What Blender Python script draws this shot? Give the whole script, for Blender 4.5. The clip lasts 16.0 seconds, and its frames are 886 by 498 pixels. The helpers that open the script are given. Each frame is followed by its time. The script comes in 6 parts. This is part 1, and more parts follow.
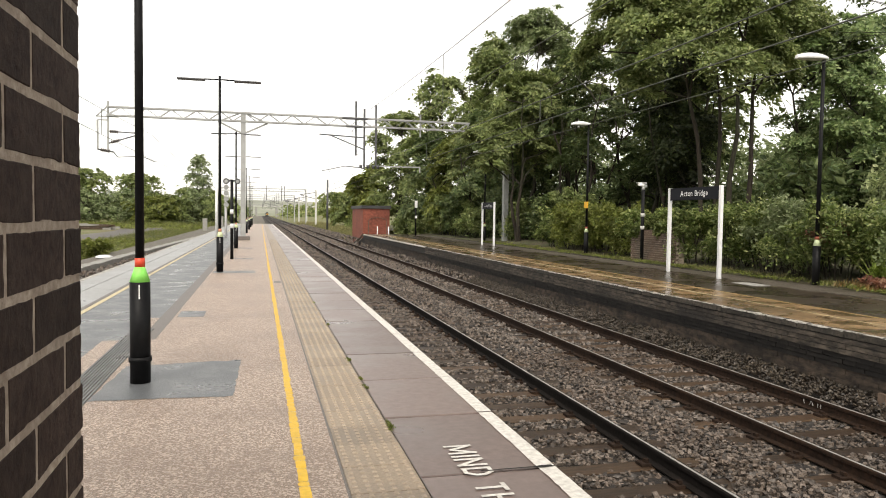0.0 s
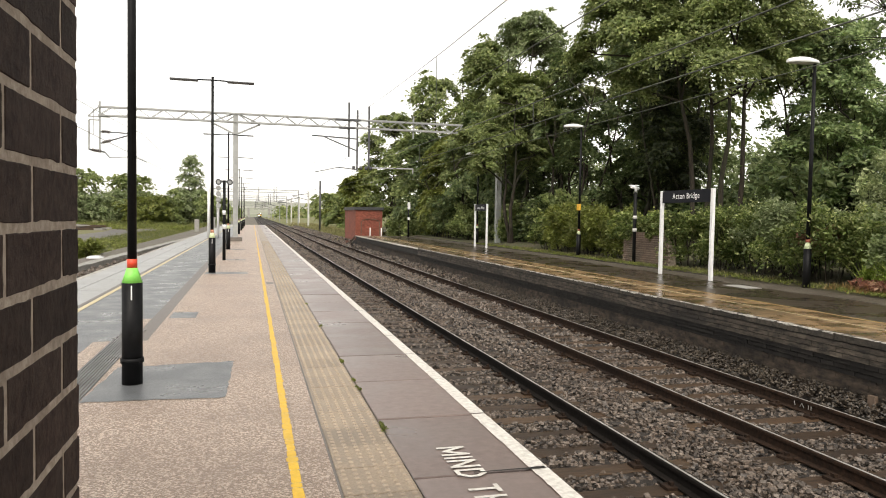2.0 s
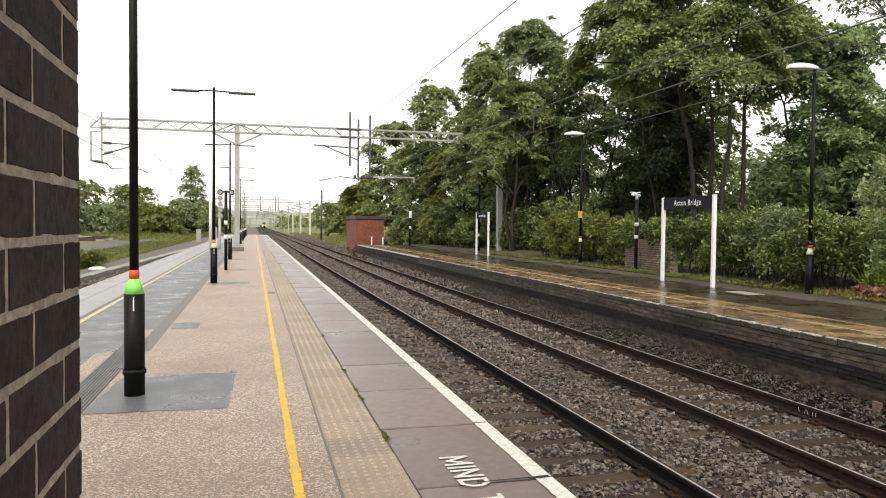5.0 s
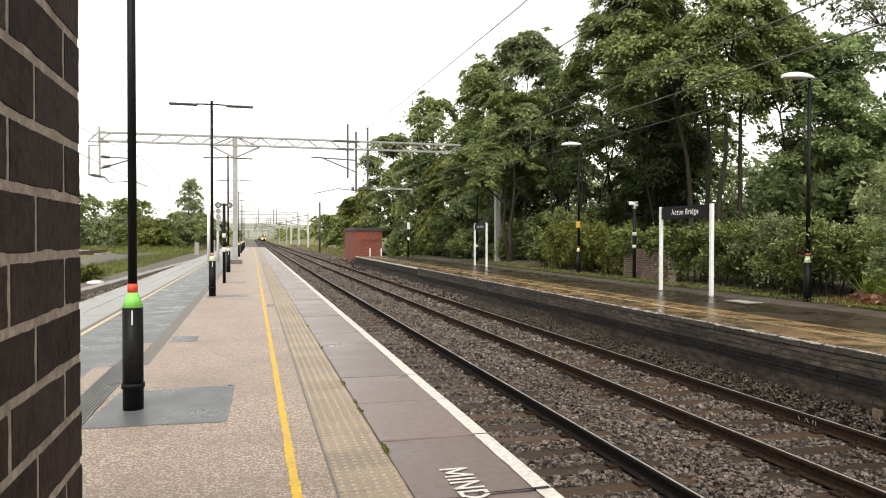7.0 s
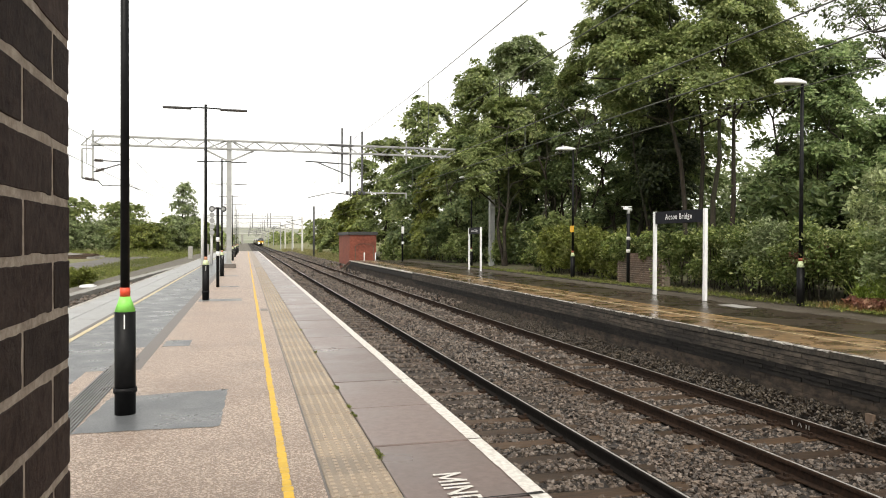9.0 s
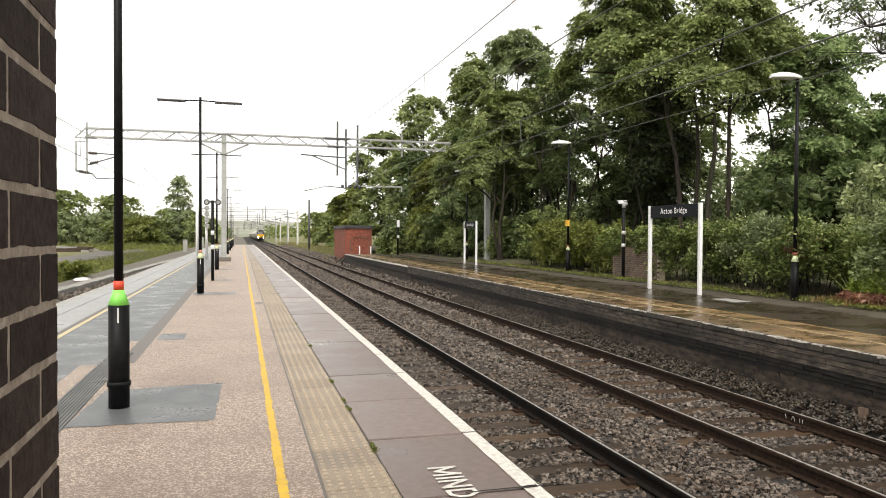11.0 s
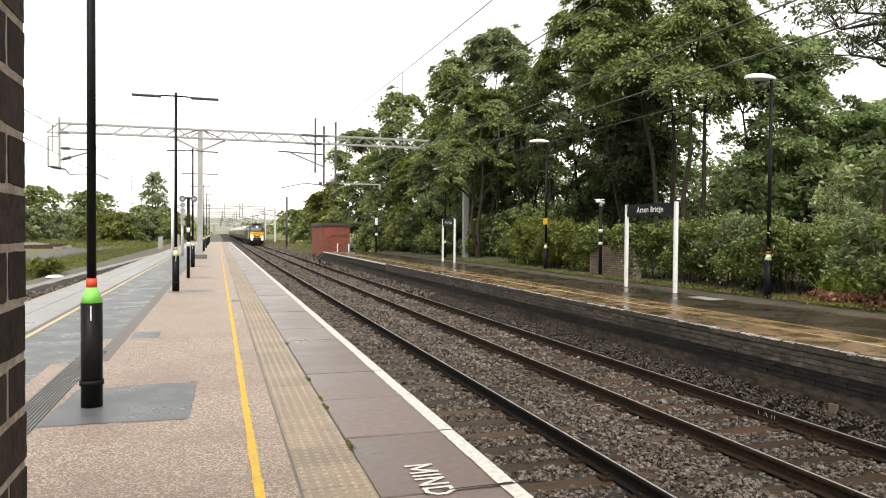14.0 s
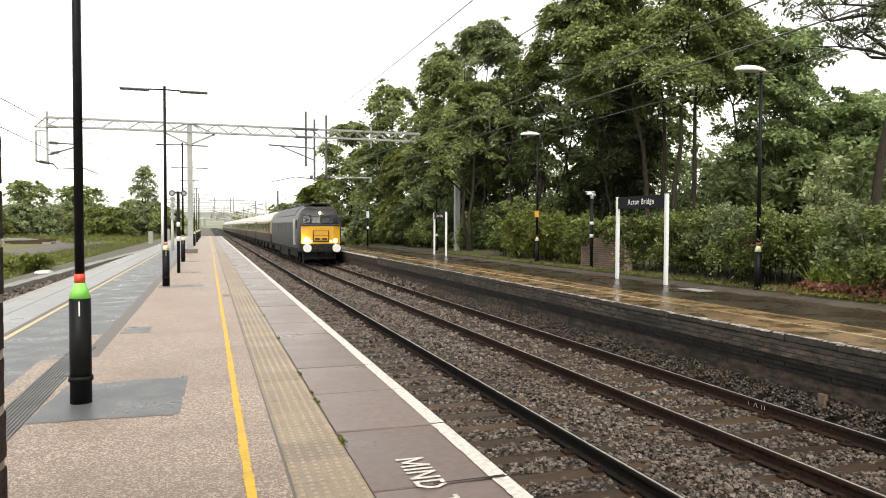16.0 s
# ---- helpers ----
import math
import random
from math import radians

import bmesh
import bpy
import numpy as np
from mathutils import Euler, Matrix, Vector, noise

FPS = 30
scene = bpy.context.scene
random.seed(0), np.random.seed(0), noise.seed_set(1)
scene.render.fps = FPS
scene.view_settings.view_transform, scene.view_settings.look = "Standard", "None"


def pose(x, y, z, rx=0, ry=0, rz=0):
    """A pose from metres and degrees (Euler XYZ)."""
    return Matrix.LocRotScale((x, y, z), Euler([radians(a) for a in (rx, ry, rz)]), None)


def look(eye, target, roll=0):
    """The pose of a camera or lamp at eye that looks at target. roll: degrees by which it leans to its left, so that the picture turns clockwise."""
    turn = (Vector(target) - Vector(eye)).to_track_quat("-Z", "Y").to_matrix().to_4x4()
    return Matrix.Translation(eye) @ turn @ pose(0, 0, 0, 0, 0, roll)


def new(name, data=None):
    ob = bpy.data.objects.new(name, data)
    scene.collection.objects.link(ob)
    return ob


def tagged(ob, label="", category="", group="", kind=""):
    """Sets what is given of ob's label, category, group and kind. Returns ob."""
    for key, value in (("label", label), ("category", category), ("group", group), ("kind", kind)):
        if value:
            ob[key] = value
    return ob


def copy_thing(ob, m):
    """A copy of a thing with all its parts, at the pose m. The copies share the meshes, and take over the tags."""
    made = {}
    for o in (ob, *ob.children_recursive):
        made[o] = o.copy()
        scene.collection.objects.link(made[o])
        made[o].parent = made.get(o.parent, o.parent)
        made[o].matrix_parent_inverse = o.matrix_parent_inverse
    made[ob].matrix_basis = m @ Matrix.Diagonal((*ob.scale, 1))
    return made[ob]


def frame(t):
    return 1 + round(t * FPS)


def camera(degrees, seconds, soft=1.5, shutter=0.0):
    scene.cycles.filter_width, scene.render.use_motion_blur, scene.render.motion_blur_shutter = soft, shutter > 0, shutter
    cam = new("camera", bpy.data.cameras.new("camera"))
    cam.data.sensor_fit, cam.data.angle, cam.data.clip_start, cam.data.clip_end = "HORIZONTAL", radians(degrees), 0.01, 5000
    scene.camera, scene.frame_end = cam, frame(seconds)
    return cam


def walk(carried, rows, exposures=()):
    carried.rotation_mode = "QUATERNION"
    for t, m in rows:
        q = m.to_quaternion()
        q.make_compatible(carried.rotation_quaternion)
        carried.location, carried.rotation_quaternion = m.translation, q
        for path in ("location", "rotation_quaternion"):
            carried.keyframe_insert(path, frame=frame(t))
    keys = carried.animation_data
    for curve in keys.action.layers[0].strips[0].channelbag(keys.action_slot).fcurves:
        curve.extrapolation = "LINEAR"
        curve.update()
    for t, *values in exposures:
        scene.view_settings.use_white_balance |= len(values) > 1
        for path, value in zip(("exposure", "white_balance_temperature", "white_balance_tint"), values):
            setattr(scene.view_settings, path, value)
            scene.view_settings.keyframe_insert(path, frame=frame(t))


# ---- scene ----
cam = camera(63.5, 16.0, 1.0)
PATH = [
    (0, (-0.087, -0.049, 1.449), (0.408, 1.887, 1.357), 0.8),
    (0.5, (-0.088, -0.053, 1.45), (0.417, 1.88, 1.36), 0.6),
    (1, (-0.09, -0.056, 1.449), (0.42, 1.875, 1.362), 0.8),
    (1.5, (-0.093, -0.06, 1.448), (0.422, 1.871, 1.36), 0.9),
    (2, (-0.095, -0.054, 1.449), (0.42, 1.877, 1.362), 1.0),
    (2.5, (-0.093, -0.053, 1.45), (0.425, 1.877, 1.367), 0.8),
    (3, (-0.092, -0.054, 1.45), (0.424, 1.877, 1.372), 0.8),
    (3.5, (-0.094, -0.052, 1.45), (0.421, 1.879, 1.375), 0.8),
    (4, (-0.095, -0.052, 1.451), (0.419, 1.879, 1.376), 0.8),
    (6.5, (-0.096, -0.055, 1.453), (0.413, 1.878, 1.416), 0.1),
    (7, (-0.097, -0.062, 1.454), (0.418, 1.871, 1.421), 0.1),
    (7.5, (-0.097, -0.061, 1.455), (0.42, 1.871, 1.429), 0.0),
    (8, (-0.095, -0.055, 1.454), (0.428, 1.875, 1.433), 0.1),
    (8.5, (-0.094, -0.053, 1.455), (0.432, 1.876, 1.433), 0.2),
    (9, (-0.093, -0.055, 1.454), (0.437, 1.873, 1.433), 0.2),
    (11.5, (-0.085, -0.045, 1.453), (0.465, 1.878, 1.41), 0.3),
    (12, (-0.084, -0.045, 1.453), (0.479, 1.873, 1.407), 0.2),
    (12.5, (-0.084, -0.049, 1.453), (0.489, 1.867, 1.408), 0.3),
    (13, (-0.086, -0.056, 1.459), (0.499, 1.856, 1.415), 0.4),
    (13.5, (-0.085, -0.051, 1.456), (0.508, 1.859, 1.413), 0.6),
    (14, (-0.081, -0.049, 1.454), (0.519, 1.858, 1.41), 0.5),
    (14.5, (-0.082, -0.046, 1.453), (0.524, 1.86, 1.405), 0.4),
    (15, (-0.077, -0.043, 1.453), (0.532, 1.862, 1.402), 0.3),
    (15.5, (-0.073, -0.051, 1.457), (0.539, 1.852, 1.4), 0.2),
    (16, (-0.068, -0.04, 1.455), (0.554, 1.86, 1.392), 0.2),
]
walk(cam, [(t, look(eye, target, roll)) for t, eye, target, roll in PATH], [(0, 0.82, 7100, 10), (8, 0.86, 7000, 9), (16, 0.9, 7000, 9)])


# ---- world and light: a bright, wet, overcast day ----
world = bpy.data.worlds.new("overcast")
scene.world = world
world.use_nodes = True
wn, wl = world.node_tree.nodes, world.node_tree.links
wn.clear()
w_out = wn.new("ShaderNodeOutputWorld")
w_bg = wn.new("ShaderNodeBackground")
w_sat = wn.new("ShaderNodeHueSaturation")
w_sky = wn.new("ShaderNodeTexSky")
w_sky.sky_type = "NISHITA"
w_sky.sun_disc = False
w_sky.sun_elevation = radians(52)
w_sky.sun_rotation = radians(200)
w_sky.air_density, w_sky.dust_density, w_sky.ozone_density = 1.0, 1.2, 1.0
w_sat.inputs["Saturation"].default_value = 0.12
w_bg.inputs["Strength"].default_value = 0.15
wl.new(w_sky.outputs[0], w_sat.inputs["Color"])
wl.new(w_sat.outputs[0], w_bg.inputs["Color"])
wl.new(w_bg.outputs[0], w_out.inputs["Surface"])
sun_data = bpy.data.lights.new("sun", "SUN")
sun_data.energy, sun_data.angle, sun_data.color = 1.1, radians(40), (1.0, 0.97, 0.92)
sun = new("sun", sun_data)
sun.matrix_world = look((0, 0, 50), (0.21, 0.59, 49.2))


# ---- materials ----
def mat(name, c1, c2, scale=8.0, rough=0.8, bump=0.3, stain=None, stain_scale=0.6, stain_amount=0.5, metal=0.0,
        space="world", vary=0.0, rough2=None, stretch=(1, 1, 1), island=0.0, distance=0.01, speckle=None, speckle_scale=60.0, coat=0.0, spec=0.5):
    """A surface with grain (c1 to c2), stains at a larger scale, relief, and gloss that varies with the stains."""
    m = bpy.data.materials.new(name)
    m.use_nodes = True
    nt = m.node_tree
    n, l = nt.nodes, nt.links
    bs = n["Principled BSDF"]
    bs.inputs["Metallic"].default_value = metal
    bs.inputs["Specular IOR Level"].default_value = spec
    if coat:
        bs.inputs["Coat Weight"].default_value = coat
        bs.inputs["Coat Roughness"].default_value = 0.12
    if space == "world":
        src = n.new("ShaderNodeNewGeometry").outputs["Position"]
    else:
        src = n.new("ShaderNodeTexCoord").outputs["Object"]
    mp = n.new("ShaderNodeMapping")
    mp.inputs["Scale"].default_value = stretch
    l.new(src, mp.inputs["Vector"])
    g = n.new("ShaderNodeTexNoise")
    g.inputs["Scale"].default_value, g.inputs["Detail"].default_value, g.inputs["Roughness"].default_value = scale, 8, 0.65
    l.new(mp.outputs[0], g.inputs["Vector"])
    r = n.new("ShaderNodeValToRGB")
    r.color_ramp.elements[0].position, r.color_ramp.elements[1].position = 0.35, 0.65
    r.color_ramp.elements[0].color, r.color_ramp.elements[1].color = (*c1, 1), (*c2, 1)
    l.new(g.outputs["Fac"], r.inputs["Fac"])
    col = r.outputs["Color"]

    def mixed(a, b, fac_socket, mode="MIX"):
        x = n.new("ShaderNodeMix")
        x.data_type, x.blend_type = "RGBA", mode
        if hasattr(fac_socket, "links"):
            l.new(fac_socket, x.inputs["Factor"])
        else:
            x.inputs["Factor"].default_value = fac_socket
        l.new(a, x.inputs["A"])
        if hasattr(b, "links"):
            l.new(b, x.inputs["B"])
        else:
            x.inputs["B"].default_value = (*b, 1)
        return x.outputs["Result"]

    if speckle:
        v = n.new("ShaderNodeTexVoronoi")
        v.inputs["Scale"].default_value = speckle_scale
        l.new(mp.outputs[0], v.inputs["Vector"])
        bw = n.new("ShaderNodeSeparateColor")
        l.new(v.outputs["Color"], bw.inputs["Color"])
        rs = n.new("ShaderNodeValToRGB")
        rs.color_ramp.elements[0].position, rs.color_ramp.elements[1].position = 0.55, 0.85
        rs.color_ramp.elements[0].color, rs.color_ramp.elements[1].color = (0, 0, 0, 1), (1, 1, 1, 1)
        l.new(bw.outputs[0], rs.inputs["Fac"])
        col = mixed(col, speckle, rs.outputs["Color"])
    fac = None
    if stain:
        s = n.new("ShaderNodeTexNoise")
        s.inputs["Scale"].default_value, s.inputs["Detail"].default_value = stain_scale, 5
        l.new(mp.outputs[0], s.inputs["Vector"])
        q = n.new("ShaderNodeMapRange")
        q.inputs["From Min"].default_value, q.inputs["From Max"].default_value = 0.42, 0.68
        q.inputs["To Max"].default_value = stain_amount
        l.new(s.outputs["Fac"], q.inputs["Value"])
        fac = q.outputs["Result"]
        col = mixed(col, stain, fac)
    for amount, sock in ((vary, "obj"), (island, "isl")):
        if amount:
            o = n.new("ShaderNodeObjectInfo").outputs["Random"] if sock == "obj" else n.new("ShaderNodeNewGeometry").outputs["Random Per Island"]
            q = n.new("ShaderNodeMapRange")
            q.inputs["To Min"].default_value, q.inputs["To Max"].default_value = 1 - amount, 1 + amount
            l.new(o, q.inputs["Value"])
            h = n.new("ShaderNodeHueSaturation")
            l.new(q.outputs["Result"], h.inputs["Value"])
            l.new(col, h.inputs["Color"])
            col = h.outputs["Color"]
    l.new(col, bs.inputs["Base Color"])
    if rough2 is not None and fac is not None:
        q = n.new("ShaderNodeMapRange")
        q.inputs["To Min"].default_value, q.inputs["To Max"].default_value = rough, rough2
        l.new(fac, q.inputs["Value"])
        l.new(q.outputs["Result"], bs.inputs["Roughness"])
    else:
        bs.inputs["Roughness"].default_value = rough
    if bump:
        b = n.new("ShaderNodeBump")
        b.inputs["Strength"].default_value, b.inputs["Distance"].default_value = bump, distance
        l.new(g.outputs["Fac"], b.inputs["Height"])
        l.new(b.outputs["Normal"], bs.inputs["Normal"])
    return m


def leaf_mat(name, c1, c2, c3):
    """Foliage: colour by leaf, lit and shaded clumps painted by noise, with light coming through."""
    m = bpy.data.materials.new(name)
    m.use_nodes = True
    n, l = m.node_tree.nodes, m.node_tree.links
    bs = n["Principled BSDF"]
    ra = n.new("ShaderNodeNewGeometry").outputs["Random Per Island"]
    r = n.new("ShaderNodeValToRGB")
    r.color_ramp.elements[0].color, r.color_ramp.elements[1].color = (*c1, 1), (*c3, 1)
    e = r.color_ramp.elements.new(0.6)
    e.color = (*c2, 1)
    l.new(ra, r.inputs["Fac"])
    # noise brightens and darkens whole clumps, imitating lit clumps and dark gaps
    s = n.new("ShaderNodeTexNoise")
    s.inputs["Scale"].default_value = 1.3
    s.inputs["Detail"].default_value = 3
    l.new(n.new("ShaderNodeNewGeometry").outputs["Position"], s.inputs["Vector"])
    q = n.new("ShaderNodeMapRange")
    q.inputs["From Min"].default_value, q.inputs["From Max"].default_value = 0.3, 0.7
    q.inputs["To Min"].default_value, q.inputs["To Max"].default_value = 0.6, 1.4
    l.new(s.outputs["Fac"], q.inputs["Value"])
    h = n.new("ShaderNodeHueSaturation")
    l.new(q.outputs["Result"], h.inputs["Value"])
    l.new(r.outputs["Color"], h.inputs["Color"])
    l.new(h.outputs["Color"], bs.inputs["Base Color"])
    bs.inputs["Roughness"].default_value = 0.5
    t = n.new("ShaderNodeBsdfTranslucent")
    l.new(h.outputs["Color"], t.inputs["Color"])
    mx = n.new("ShaderNodeMixShader")
    mx.inputs["Fac"].default_value = 0.42
    l.new(bs.outputs[0], mx.inputs[1])
    l.new(t.outputs[0], mx.inputs[2])
    l.new(mx.outputs[0], n["Material Output"].inputs["Surface"])
    return m


def glow_mat(name, colour, strength):
    m = bpy.data.materials.new(name)
    m.use_nodes = True
    bs = m.node_tree.nodes["Principled BSDF"]
    bs.inputs["Base Color"].default_value = (*colour, 1)
    bs.inputs["Emission Color"].default_value = (*colour, 1)
    bs.inputs["Emission Strength"].default_value = strength
    return m


